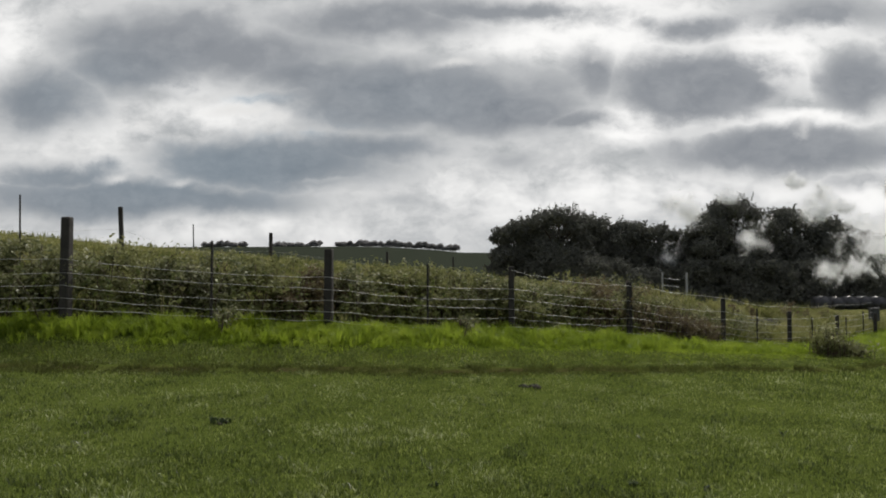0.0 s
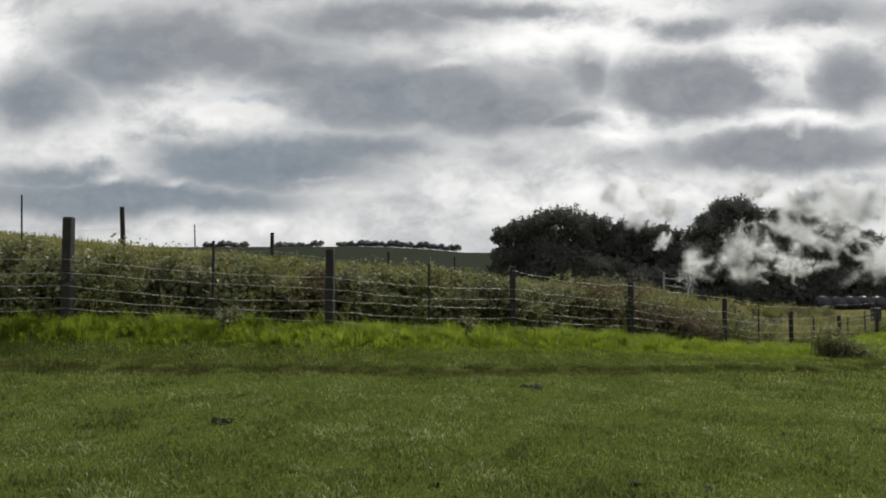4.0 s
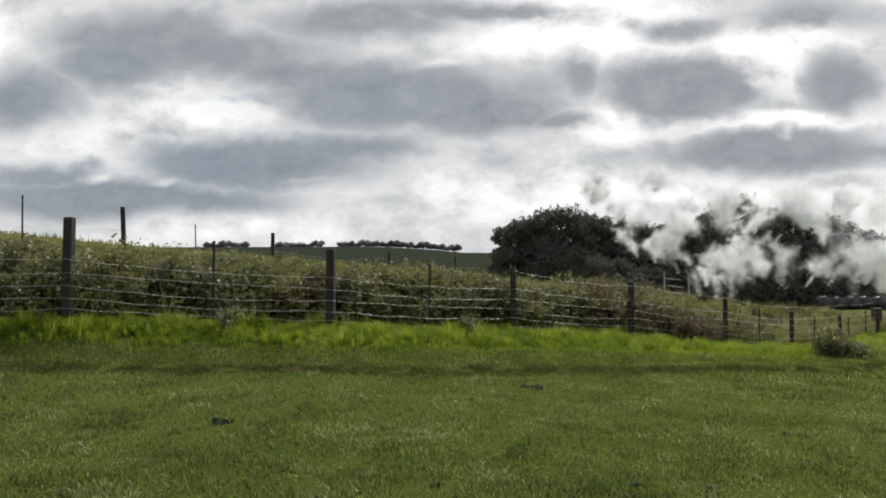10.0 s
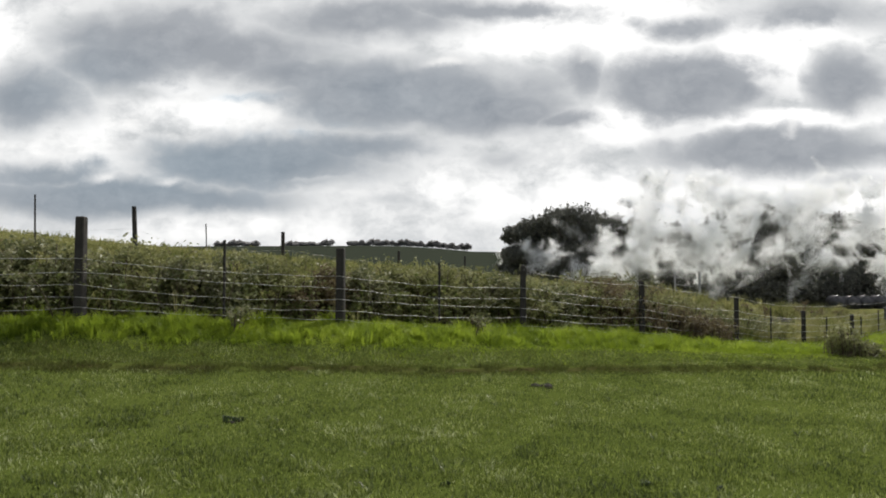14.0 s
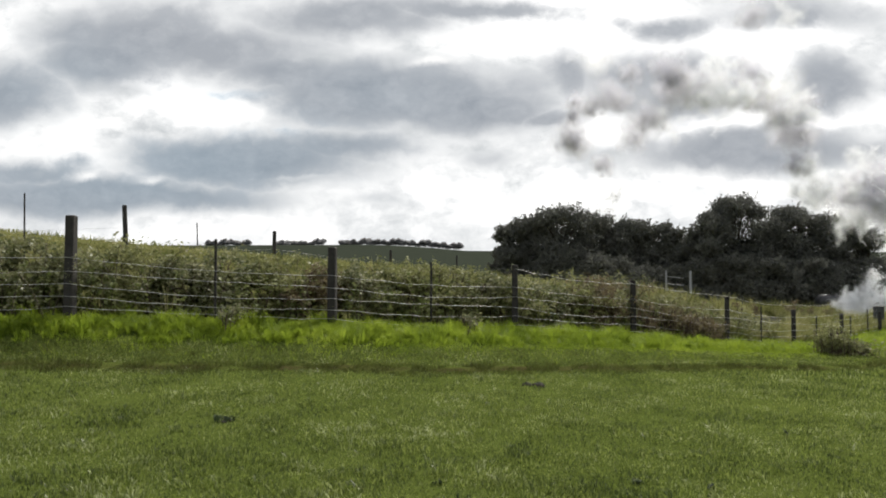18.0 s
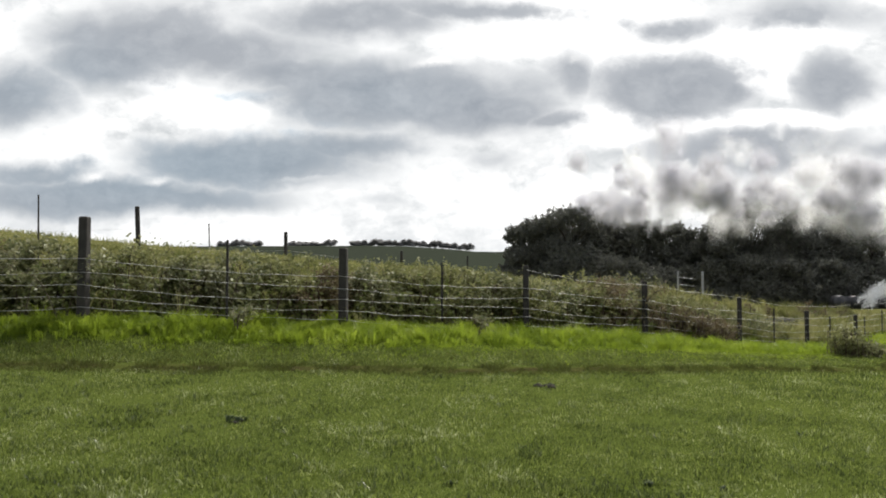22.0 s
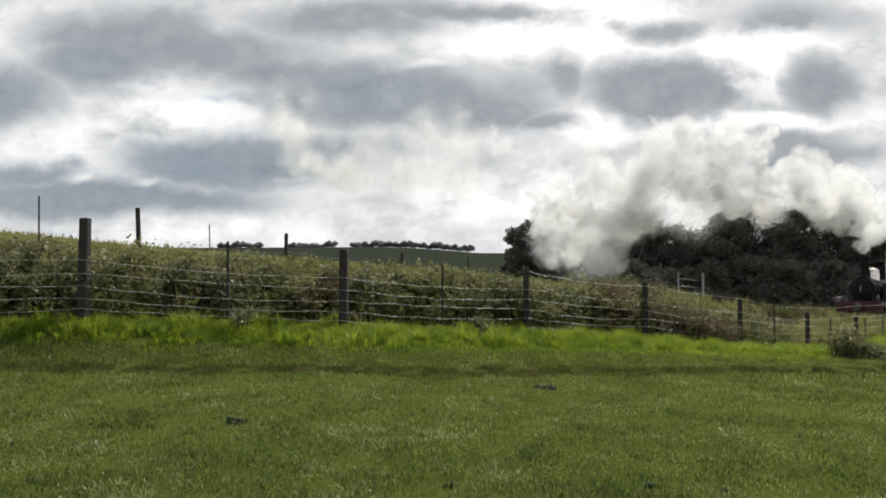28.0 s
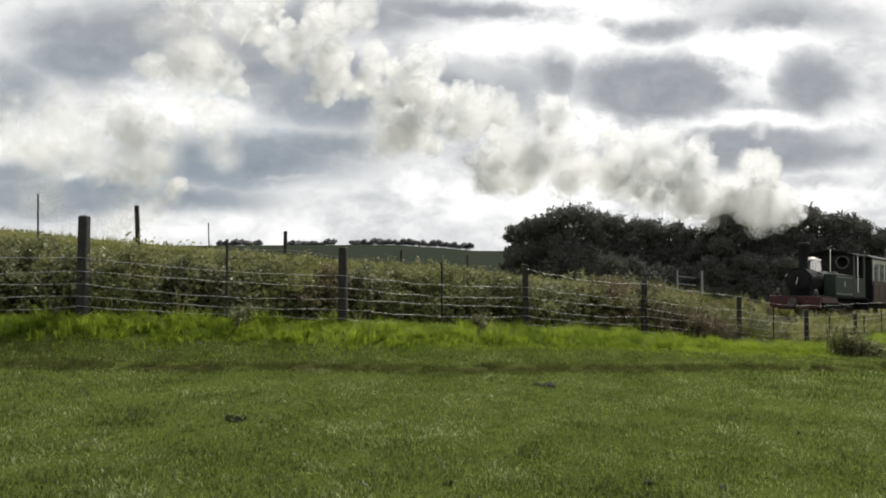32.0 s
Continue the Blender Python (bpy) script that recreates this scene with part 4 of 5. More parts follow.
def wheel_of(parent, x, y, r, label=""):
    w = new("wheel")
    w.parent = parent
    w.location = (x, y, r)
    m = Matrix.Rotation(radians(90), 4, "X")
    bm = bmesh.new()
    bmesh.ops.create_cone(bm, cap_ends=True, segments=28, radius1=r, radius2=r, depth=0.09, matrix=m)
    bmesh.ops.bevel(bm, geom=[e for e in bm.edges if e.calc_length() < r * 0.4], offset=0.012, segments=1, affect="EDGES")
    part("tyre", bm, IRON, w, "steel tyre")
    side = -0.05 if y < 0 else 0.05
    bm = bmesh.new()
    for k in range(8):
        a = k * math.pi / 4
        rod(bm, (0, side, 0), (r * 0.8 * math.cos(a), side, r * 0.8 * math.sin(a)), 0.022, 0.018, 6)
    bmesh.ops.create_cone(bm, cap_ends=True, segments=14, radius1=r * 0.25, radius2=r * 0.22, depth=0.1, matrix=Matrix.Translation((0, side, 0)) @ m)
    part("spokes", bm, PAINT_RED, w, "red spoked wheel centre")
    return w


def engine():
    ob = new("steam_locomotive")
    tagged(ob, "small black and green tank engine with red beams and polished dome", "locomotive")
    wheels = []
    part("frame", box(box(bmesh.new(), -2.32, -0.42, 0.3, 2.35, -0.36, 0.72), -2.32, 0.36, 0.3, 2.35, 0.42, 0.72), PAINT_BLACK, ob, "black side frames")
    part("footplate", box(bmesh.new(), -2.36, -0.88, 0.74, 2.4, 0.88, 0.79, 0.01), PAINT_BLACK, ob)
    for x, paint in ((2.4, PAINT_RED), (-2.42, PAINT_BLACK)):
        part("buffer_beam", box(bmesh.new(), x - 0.05, -0.88, 0.34, x + 0.06, 0.88, 0.78, 0.015), paint, ob, "red buffer beam" if x > 0 else "black buffer beam")
    part("valance", box(bmesh.new(), 0.9, -0.9, 0.55, 2.35, -0.86, 0.74, 0.008), PAINT_RED, ob, "red valance")
    part("valance", box(bmesh.new(), 0.9, 0.86, 0.55, 2.35, 0.9, 0.74, 0.008), PAINT_RED, ob, "red valance")
    part("coupling", rod(rod(bmesh.new(), (2.45, 0, 0.55), (2.65, 0, 0.55), 0.06, 0.06, 12), (2.63, 0, 0.55), (2.71, 0, 0.55), 0.17, 0.15, 18), IRON, ob, "centre buffer coupling")
    part("smokebox", drum(bmesh.new(), 1.2, 2.05, 0.47, 1.32), PAINT_BLACK, ob, shade=False)
    door = part("smokebox_door", moved(lathe([(0.4, 0), (0.38, 0.05), (0.25, 0.1), (0.06, 0.125)]), 0, 0, 0), PAINT_BLACK, ob, shade=True)
    door.location, door.rotation_euler = (2.05, 0, 1.32), (0, radians(90), 0)
    part("door_handle", rod(bmesh.new(), (2.2, -0.02, 1.2), (2.2, 0.02, 1.44), 0.018, 0.014, 8), BRASS, ob)
    part("smokebox_saddle", box(bmesh.new(), 1.25, -0.36, 0.72, 2.0, 0.36, 1.1, 0.03), PAINT_BLACK, ob)
    part("boiler", drum(bmesh.new(), -0.85, 1.2, 0.43, 1.34), PAINT_GREEN, ob)
    for x in (1.15, 0.35, -0.3):
        part("boiler_band", drum(bmesh.new(), x - 0.025, x + 0.025, 0.437, 1.34), BRASS, ob, "thin polished band")
    part("chimney", moved(lathe([(0.24, 1.72), (0.17, 1.82), (0.15, 1.95), (0.165, 2.5), (0.21, 2.56), (0.225, 2.66), (0.19, 2.72), (0.13, 2.72), (0.12, 2.5)]), 1.63, 0, 0), PAINT_BLACK, ob, shade=True)
    part("dome", moved(lathe([(0.36, 1.66), (0.33, 1.72), (0.325, 1.98), (0.3, 2.1), (0.22, 2.19), (0.1, 2.235), (0.01, 2.24)]), 0.9, 0, 0), BRASS, ob, "large polished dome", shade=True)
    part("whistle", rod(bmesh.new(), (-0.55, 0.15, 1.75), (-0.55, 0.15, 2.62), 0.022, 0.022, 8), BRASS, ob)
    part("safety_valve", moved(lathe([(0.12, 1.74), (0.09, 1.8), (0.07, 2.12), (0.1, 2.16), (0.05, 2.2)]), 0.15, 0, 0), BRASS, ob, shade=True)
    for s in (-1, 1):
        y0, y1 = sorted((s * 0.47, s * 0.9))
        tank = part("side_tank", box(bmesh.new(), -0.75, y0, 0.8, 1.05, y1, 1.62, 0.035), PAINT_GREEN, ob, "olive green side tank")
        part("filler", moved(lathe([(0.1, 0), (0.1, 0.07), (0.05, 0.09)]), 0.55, s * 0.68, 1.62), IRON, tank, shade=True)
        part("plate", box(bmesh.new(), 0.05, s * 0.9 - 0.012, 1.16, 0.22, s * 0.9 + 0.012, 1.36, 0.004), BRASS, tank, "small brass plate")
        part("lining", box(box(bmesh.new(), -0.62, s * 0.9 - 0.005, 1.5, 0.93, s * 0.9 + 0.005, 1.512), -0.62, s * 0.9 - 0.005, 0.9, 0.93, s * 0.9 + 0.005, 0.912), PAINT_CREAM, tank, "thin pale lining")
        part("handrail", rod(bmesh.new(), (1.1, s * 0.52, 1.5), (2.0, s * 0.52, 1.5), 0.015, 0.015, 6), BRASS, ob)
        part("lamp", moved(lathe([(0.07, 0), (0.08, 0.1), (0.05, 0.2), (0.02, 0.24)], 12), 2.25, s * 0.66, 0.79), IRON, ob, shade=True)
        part("cylinder", rod(bmesh.new(), (1.4, s * 0.68, 0.5), (2.05, s * 0.68, 0.5), 0.2, 0.2, 20), PAINT_BLACK, ob)
        part("step", box(bmesh.new(), -1.85, s * 0.82 - 0.06, 0.3, -1.5, s * 0.82 + 0.06, 0.33, 0.005), IRON, ob)
        part("injector_pipe", rod(bmesh.new(), (-0.6, s * 0.82, 0.45), (0.8, s * 0.82, 0.6), 0.02, 0.02, 7), IRON, ob)
        # cab side with its cut-out
        bm = box(bmesh.new(), -2.05, s * 0.88 - 0.015, 0.8, -0.75, s * 0.88 + 0.015, 1.55, 0.004)
        box(bm, -0.95, s * 0.88 - 0.015, 1.55, -0.75, s * 0.88 + 0.015, 2.38, 0.004)
        box(bm, -2.05, s * 0.88 - 0.015, 1.55, -1.85, s * 0.88 + 0.015, 2.38, 0.004)
        part("cab_side", bm, PAINT_GREEN, ob)
        part("cab_pillar", rod(bmesh.new(), (-1.2, s * 0.9, 1.0), (-1.2, s * 0.9, 2.35), 0.022, 0.022, 8), BRASS, ob, "bright handrail pillar")
        for x in (1.25, 0.05, -1.15):
            wheels.append(wheel_of(ob, x, s * 0.33, 0.33))
        wheels.append(wheel_of(ob, -1.8, s * 0.33, 0.22))
        part("coupling_rod", box(bmesh.new(), -1.25, s * 0.45 - 0.015, 0.3, 1.35, s * 0.45 + 0.015, 0.36, 0.008), IRON, ob)
    # cab front with two round windows, cab back and arched roof
    bm = bmesh.new()
    box(bm, -0.78, -0.88, 0.8, -0.75, 0.88, 1.9)
    box(bm, -0.78, -0.88, 1.9, -0.75, -0.76, 2.38)
    box(bm, -0.78, 0.76, 1.9, -0.75, 0.88, 2.38)
    box(bm, -0.78, -0.26, 1.9, -0.75, 0.26, 2.42)
    box(bm, -0.78, -0.76, 2.36, -0.75, 0.76, 2.42)
    part("cab_front", bm, PAINT_BLACK, ob)
    for s in (-1, 1):
        part("spectacle", ring(bmesh.new(), s * 0.51, 0.2, 0.25, -0.74, 2.13), IRON, ob, "dull metal round window rim")
        bm = bmesh.new()
        ring(bm, s * 0.51, 0.2, 0.36, -0.765, 2.13, 28, 0.024)
        part("window_plate", bm, PAINT_BLACK, ob)
    part("cab_back", box(box(bmesh.new(), -2.08, -0.88, 0.8, -2.05, 0.88, 1.6), -2.08, -0.88, 2.2, -2.05, 0.88, 2.4), PAINT_BLACK, ob)
    part("roof", arch_roof(-2.17, -0.62, 0.95, 2.38, 0.16, 0.035), PAINT_BLACK, ob, "arched black cab roof")
    part("bunker", box(bmesh.new(), -2.32, -0.7, 0.8, -2.08, 0.7, 1.7, 0.03), PAINT_BLACK, ob)
    return ob, wheels


def arch_roof(x0, x1, half, z, rise, t, n=14):
    bm = bmesh.new()
    rows = []
    for x in (x0, x1):
        for dz in (0, t):
            rows.append([bm.verts.new((x, half * u, z + dz + rise * (1 - u * u))) for u in np.linspace(-1, 1, n)])
    a, b, c, d = rows
    for k in range(n - 1):
        for p, q in ((a, c), (d, b), (b, a), (c, d)):
            bm.faces.new((p[k], p[k + 1], q[k + 1], q[k]))
    for k in (0, n - 1):
        bm.faces.new((a[k], b[k], d[k], c[k]))
    bmesh.ops.recalc_face_normals(bm, faces=bm.faces)
    return bm


def carriage():
    ob = new("railway_carriage")
    tagged(ob, "narrow gauge carriage, dark maroon with pale window pillars", "carriage")
    wheels = []
    L = 9.5
    part("underframe", box(bmesh.new(), -L, -0.7, 0.42, 0, 0.7, 0.6, 0.02), PAINT_BLACK, ob)
    for x in (-L, -0.03):
        # Black enamel here paints in the shade on the carriage end.
        part("end_wall", box(bmesh.new(), x, -0.93, 0.6, x + 0.03, 0.93, 2.3, 0.005), PAINT_BLACK, ob, "end wall blackened as if in shade")
    for s in (-1, 1):
        y0, y1 = sorted((s * 0.93, s * 0.97))
        part("lower_panel", box(bmesh.new(), -L, y0, 0.6, 0, y1, 1.32, 0.008), PAINT_MAROON, ob, "maroon lower panelling")
        part("waist_rail", box(bmesh.new(), -L, s * 0.97 - 0.02, 1.32, 0, s * 0.97 + 0.02, 1.5, 0.006), PAINT_MAROON, ob)
        part("cant_rail", box(bmesh.new(), -L, y0, 2.2, 0, y1, 2.34, 0.006), PAINT_CREAM, ob)
        part("footboard", box(bmesh.new(), -L + 0.2, s * 1.0 - 0.1, 0.14, -0.3, s * 1.0 + 0.1, 0.19, 0.006), PAINT_CREAM, ob, "pale footboard")
        for k in range(15):
            x = -0.06 - k * (L - 0.12) / 14
            part("pillar", box(bmesh.new(), x - 0.045, y0, 1.5, x + 0.045, y1, 2.2, 0.006), PAINT_CREAM, ob, "pale window pillar")
            part("beading", box(bmesh.new(), x - 0.012, s * 0.975 - 0.006, 0.62, x + 0.012, s * 0.975 + 0.006, 1.31), PAINT_MAROON, ob)
            if k < 14:
                w = (L - 0.12) / 14
                part("pane", box(bmesh.new(), x - w + 0.045, s * 0.945 - 0.003, 1.5, x - 0.045, s * 0.945 + 0.003, 2.2), glass, ob)
        for x in (-1.3, -2.3, -7.2, -8.2):
            wheels.append(wheel_of(ob, x, s * 0.33, 0.24))
    part("roof", arch_roof(-L - 0.1, 0.1, 1.04, 2.34, 0.26, 0.03), PAINT_BLACK, ob, "dark arched roof")
    for k in range(6):
        part("roof_vent", moved(lathe([(0.05, 0), (0.05, 0.06), (0.1, 0.08), (0.08, 0.13)]), -0.7 - k * 1.6, 0, 2.61), PAINT_BLACK, ob, shade=True)
    part("floor", box(bmesh.new(), -L, -0.93, 0.58, 0, 0.93, 0.63), TIMBER, ob)
    return ob, wheels


track()
loco, loco_wheels = engine()
coach, coach_wheels = carriage()
loco.scale = coach.scale = (1.05, 1.05, 1.05)


# ---- steam ----
def steam_material(name, shine, colour=(0.955, 0.968, 0.985), thin=0.0):
    """White vapour: part of the light shines through its droplets, the rest is thrown back. thin: the share that passes unhindered."""
    m, nt, p, out = nodes_of(name)
    L = nt.links
    nt.nodes.remove(p)
    d = nt.nodes.new("ShaderNodeBsdfDiffuse")
    t = nt.nodes.new("ShaderNodeBsdfTranslucent")
    d.inputs[0].default_value = t.inputs[0].default_value = (*colour, 1)
    b = nt.nodes.new("ShaderNodeMixShader")
    b.inputs[0].default_value = shine
    L.new(d.outputs[0], b.inputs[1])
    L.new(t.outputs[0], b.inputs[2])
    if thin:
        c = nt.nodes.new("ShaderNodeMixShader")
        c.inputs[0].default_value = thin
        L.new(b.outputs[0], c.inputs[1])
        L.new(nt.nodes.new("ShaderNodeBsdfTransparent").outputs[0], c.inputs[2])
        b = c
    L.new(b.outputs[0], out.inputs[0])
    return m


def shred(pos, out, size, rng):
    """A tiny three-cornered shred of mist at each place."""
    n = len(pos)
    a = np.cross(out + rng.normal(size=(n, 3)) * 0.5, rng.normal(size=(n, 3)))
    a /= np.linalg.norm(a, axis=1)[:, None]
    b = np.cross(out, a)
    b /= np.linalg.norm(b, axis=1)[:, None]
    s = size * (0.5 + rng.random((n, 1)))
    v = np.stack([pos - a * s - b * s * 0.55, pos + a * s - b * s * 0.55, pos + b * s * 1.05], 1).reshape(-1, 3)
    return v, np.arange(n * 3).reshape(-1, 3)


def puff_mesh(name, seed, radius, n, flake, stretch=(1.0, 0.9, 0.9), lumps=16, fuzz=0.2, material=None, size=(0.2, 0.3)):
    """A thin puff of vapour: shreds of mist on lumps upon lumps, thinning out towards the rim."""
    rng = np.random.default_rng(seed)
    d = rng.normal(size=(lumps, 3))
    d /= np.linalg.norm(d, axis=1)[:, None]
    c = d * (0.2 + 0.55 * rng.random((lumps, 1))) * radius * np.array(stretch)
    r = radius * (size[0] + size[1] * rng.random(lumps))
    k = rng.choice(lumps, n, p=r ** 2 / (r ** 2).sum())
    e = rng.normal(size=(n, 3))
    e /= np.linalg.norm(e, axis=1)[:, None]
    pos = c[k] + e * (r[k] * np.abs(rng.normal(0.7, fuzz, n)))[:, None]
    out = 0.7 * e + 0.5 * pos / radius
    out /= np.linalg.norm(out, axis=1)[:, None]
    v, f = shred(pos, out, flake, rng)
    me = smooth(mesh_from(name, v, f, [material or THIN]))
    me.normals_split_custom_set_from_vertices(np.repeat(out, 3, 0).tolist())
    return me


def wisp_mesh(name, seed, length, n, flake):
    """A torn wisp: threads of mist that curl, thin out and cross each other."""
    rng = np.random.default_rng(seed)
    rows = []
    for k in range(7):
        p = rng.normal(size=3) * np.array((0.22, 0.15, 0.2)) * length
        way = rng.normal(size=3) * np.array((0.9, 0.4, 1.0)) + np.array((0.35, 0, 0.35))
        r = length * (0.06 + 0.13 * rng.random())
        for j in range(12):
            way = way / np.linalg.norm(way) + rng.normal(size=3) * 0.3
            p = p + way / np.linalg.norm(way) * length * 0.07
            rows.append((*p, r * (1 - 0.06 * j) * (0.7 + 0.6 * rng.random())))
    rows = np.array(rows)
    k = rng.choice(len(rows), n, p=rows[:, 3] ** 1.6 / (rows[:, 3] ** 1.6).sum())
    e = rng.normal(size=(n, 3))
    pos = rows[k, :3] + e * (rows[k, 3] * 0.95)[:, None]
    out = e / np.linalg.norm(e, axis=1)[:, None]
    v, f = shred(pos, out, flake, rng)
    me = smooth(mesh_from(name, v, f, [THIN]))
    me.normals_split_custom_set_from_vertices(np.repeat(out, 3, 0).tolist())
    return me


def billow_mesh(name, seed, radius, material, per=40000):
    """A cauliflower billow: crumpled lumps upon lumps, each a rounded skin of the finest shreds of vapour."""
    rng = np.random.default_rng(seed)
    d = rng.normal(size=(7, 3))
    d /= np.linalg.norm(d, axis=1)[:, None]
    lumps = [(*(c * radius * (0.3 + 0.3 * rng.random())), radius * (0.36 + 0.24 * rng.random())) for c in d]
    for x, y, z, r in list(lumps):
        for e in rng.normal(size=(5, 3)):
            e = e / np.linalg.norm(e) + [0, 0, 0.25]
            lumps.append((x + e[0] * r * 0.75, y + e[1] * r * 0.75, z + e[2] * r * 0.75, r * (0.36 + 0.24 * rng.random())))
    cs = np.array(lumps)
    n = int(per * radius ** 2)
    k = rng.choice(len(cs), n, p=cs[:, 3] ** 2 / (cs[:, 3] ** 2).sum())
    e = rng.normal(size=(n, 3))
    e /= np.linalg.norm(e, axis=1)[:, None]
    w = e * 2.0 + np.stack([k * 1.7, k * 0.9, k * 0], -1)
    bumpy = 1 + 0.12 * wave(w[:, 0], w[:, 1] + w[:, 2] * 1.3, seed) + 0.05 * wave(w[:, 2] * 2, w[:, 0] * 2 - w[:, 1] * 2, seed * 2.0)
    pos = cs[k, :3] + e * (cs[k, 3] * bumpy * rng.normal(0.97, 0.022, n))[:, None]
    v, f = shred(pos, e, 0.0105, rng)
    me = smooth(mesh_from(name, v, f, [material]))
    me.normals_split_custom_set_from_vertices(np.repeat(e, 3, 0).tolist())
    return me


THIN = steam_material("thin_steam", 0.7)
DENSE = steam_material("dense_steam", 0.88, (0.985, 0.992, 0.999), 0.54)
VEIL = steam_material("veil_of_steam", 0.9, (0.97, 0.98, 0.99), 0.75)
SOOTY = steam_material("grey_smoke", 0.72, (0.80, 0.80, 0.845), 0.62)
BILLOWS = [billow_mesh("steam_billow", 320 + k, 0.5 + 0.13 * k, DENSE) for k in range(7)]
HAZES = [puff_mesh("steam_haze", 330 + k, 0.7 + 0.2 * k, 8000 + 5200 * k, 0.014, (1.2, 0.9, 0.9), 14, 0.35) for k in range(5)]
SMOKES = [puff_mesh("smoke_puff", 360 + k, 0.6 + 0.16 * k, 15000 + 11000 * k, 0.013, (1.2, 0.9, 1.0), 20, 0.4, SOOTY, (0.3, 0.3)) for k in range(6)]
WISPS = [wisp_mesh("steam_wisp", 300 + k, 1.1 + 0.12 * k, 9000, 0.014) for k in range(9)]
BROAD = [puff_mesh("steam_bank", 370 + k, 1.5 + 0.3 * k, 26000 + 9000 * k, 0.0145, (1.2, 0.8, 0.9), 30, 0.16, VEIL) for k in range(4)]
SMALL = [billow_mesh("steam_puff", 350 + k, 0.22 + 0.06 * k, DENSE, 60000) for k in range(5)]


def chimney_at(t):
    return on_track(SPEED * (t - 32)) @ Vector((1.63, 0, 2.8))


def steam():
    """Pieces of steam with the rows along which each drifts on the wind."""
    rng = random.Random(9)
    made = []
    # 1: what blows in along the line from the engine before it comes into view
    t0 = -7.0
    while t0 < 24.0:
        late, climbs = t0 > 13.7, 14.6 < t0 < 17.2 and (t0 < 16 or rng.random() < 0.5)
        rate = np.interp(t0, (-7, -2, -1, 0.5, 3.5, 6, 8.5, 11, 13, 13.8, 14.5, 16, 17.3, 19, 22, 24), (2, 3, 11, 17, 20, 17, 18, 30, 19, 5, 12, 20, 28, 30, 26, 18))
        t0 += rng.uniform(0.5, 1.5) / float(rate)
        up = rng.random()
        y = rng.uniform(38, 43)
        z = 3.7 + 1.1 * up if climbs else 3.9 + 3.2 * up ** 1.3 if late else 1.7 + 5.0 * up ** 1.4
        rise, speed = rng.uniform(0.1, 0.4), rng.uniform(4.0, 5.4)
        if late:
            rise, speed = rng.uniform(0.75, 1.2) * float(np.interp(t0, (13, 14.6, 15.3, 16.4, 17.4, 18.5, 24), (0.8, 3.0, 5.0, 7.6, 1.3, 0.65, 0.65))), rng.uniform(4.6, 6.2)
        low = z < 5.0 and not late
        x0 = 1.0 + 0.62 * y
        kind = rng.random()
        if low:
            # drifts behind the trees and sinks there
            far = rng.uniform(4.0, 5.4) if t0 > 8.5 else rng.uniform(2.4, 4.0) if t0 > 5 else rng.uniform(1.6, 2.9)
            if 10 < t0:
                far = min(far, 16.2 - t0)
            far = min(far, (x0 - 4.0) / speed)
            stations = ((-2.5, y, z - 0.6), (0, y, z), (0.3 * far, y + 1, z + 0.3), (0.6 * far, y + 3, z + 0.5), (0.85 * far, y + 9, z + 0.4), (far, 60, z - 0.4), (far + 0.9, 63, -2.4))
            shape = HAZES if kind < (0.3 if 6 < t0 < 12 else 0.0) else WISPS
        elif climbs:
            # a slanting column that thins out high over the trees, then sinks away behind them
            far = rng.uniform(4.9, 5.6)
            top = z + min(1.8 * rise, 8.8)
            stations = ((-2.5, y, z - 0.6), (0, y, z)) + tuple((a, y + a, min(top, z + rise * a * a / (a + 0.8))) for a in (0.4, 0.8, 1.2, 1.7, 2.4)) + ((3.2, y + 6, top - 0.3), (4.2, 52, 0.5 * top + 2.8), (far, 60, 4.0), (far + 1.0, 63, -2.4))
            shape = SMOKES[2:] if kind < 0.6 else HAZES[2:] if kind < 0.8 else WISPS
        else:
            # drifts over the tops of the trees, and away behind them
            far = rng.uniform(3.6, 4.9) if late else rng.uniform(3.2, 4.4) if t0 > 5 else rng.uniform(2.4, 3.6)
            far = min(far, (x0 - 6.0) / speed)
            stations = ((-2.5, y, z - 0.6), (0, y, z), (0.3 * far, y + 0.6, z + 0.3 * far * rise), (0.6 * far, y + 2, z + 0.6 * far * rise), (0.8 * far, y + 8, z + 0.8 * far * rise + 0.6), (far, 60, z + 0.3), (far + 1.1, 63, -2.4))
            shape = (BILLOWS[:4] + BROAD[:2] if t0 > 21.4 else SMOKES + BROAD[:2] if late else HAZES) if kind < 0.7 else WISPS
        roams = 19.3 < t0 < 22.6 and kind > 0.8
        if roams:
            # thin smoke that drifts on over the hedge and far down the line
            far, speed = 14.0, 0.3 * speed + 2.9
            stations = ((-2.5, y, z - 0.6), (0, y, z)) + tuple((a, y + 0.4 * a, z + 1.6 * (1 - math.exp(-a / 2)) + 0.3 * a) for a in (1.5, 3, 5, 8, 11, 14))
            shape = BROAD
        rows = [(t0 + a, (x0 - speed * a if roams else max(x0 - speed * min(a, far), 4.0 if low else 6.5 + 8 * kind), yy, zz + 0.2 * math.sin(a * 1.7 + up * 9)), (50 * (kind - 0.5) + 4 * a, 60 * (up - 0.5) + 6 * a, 60 * math.sin(kind * 40) + 4 * a)) for a, yy, zz in stations]
        made.append((rng.choice(shape), rows, "pale wisp of steam drifting past the trees"))
    # 2: the thick plume from the chimney
    t0 = 22.3
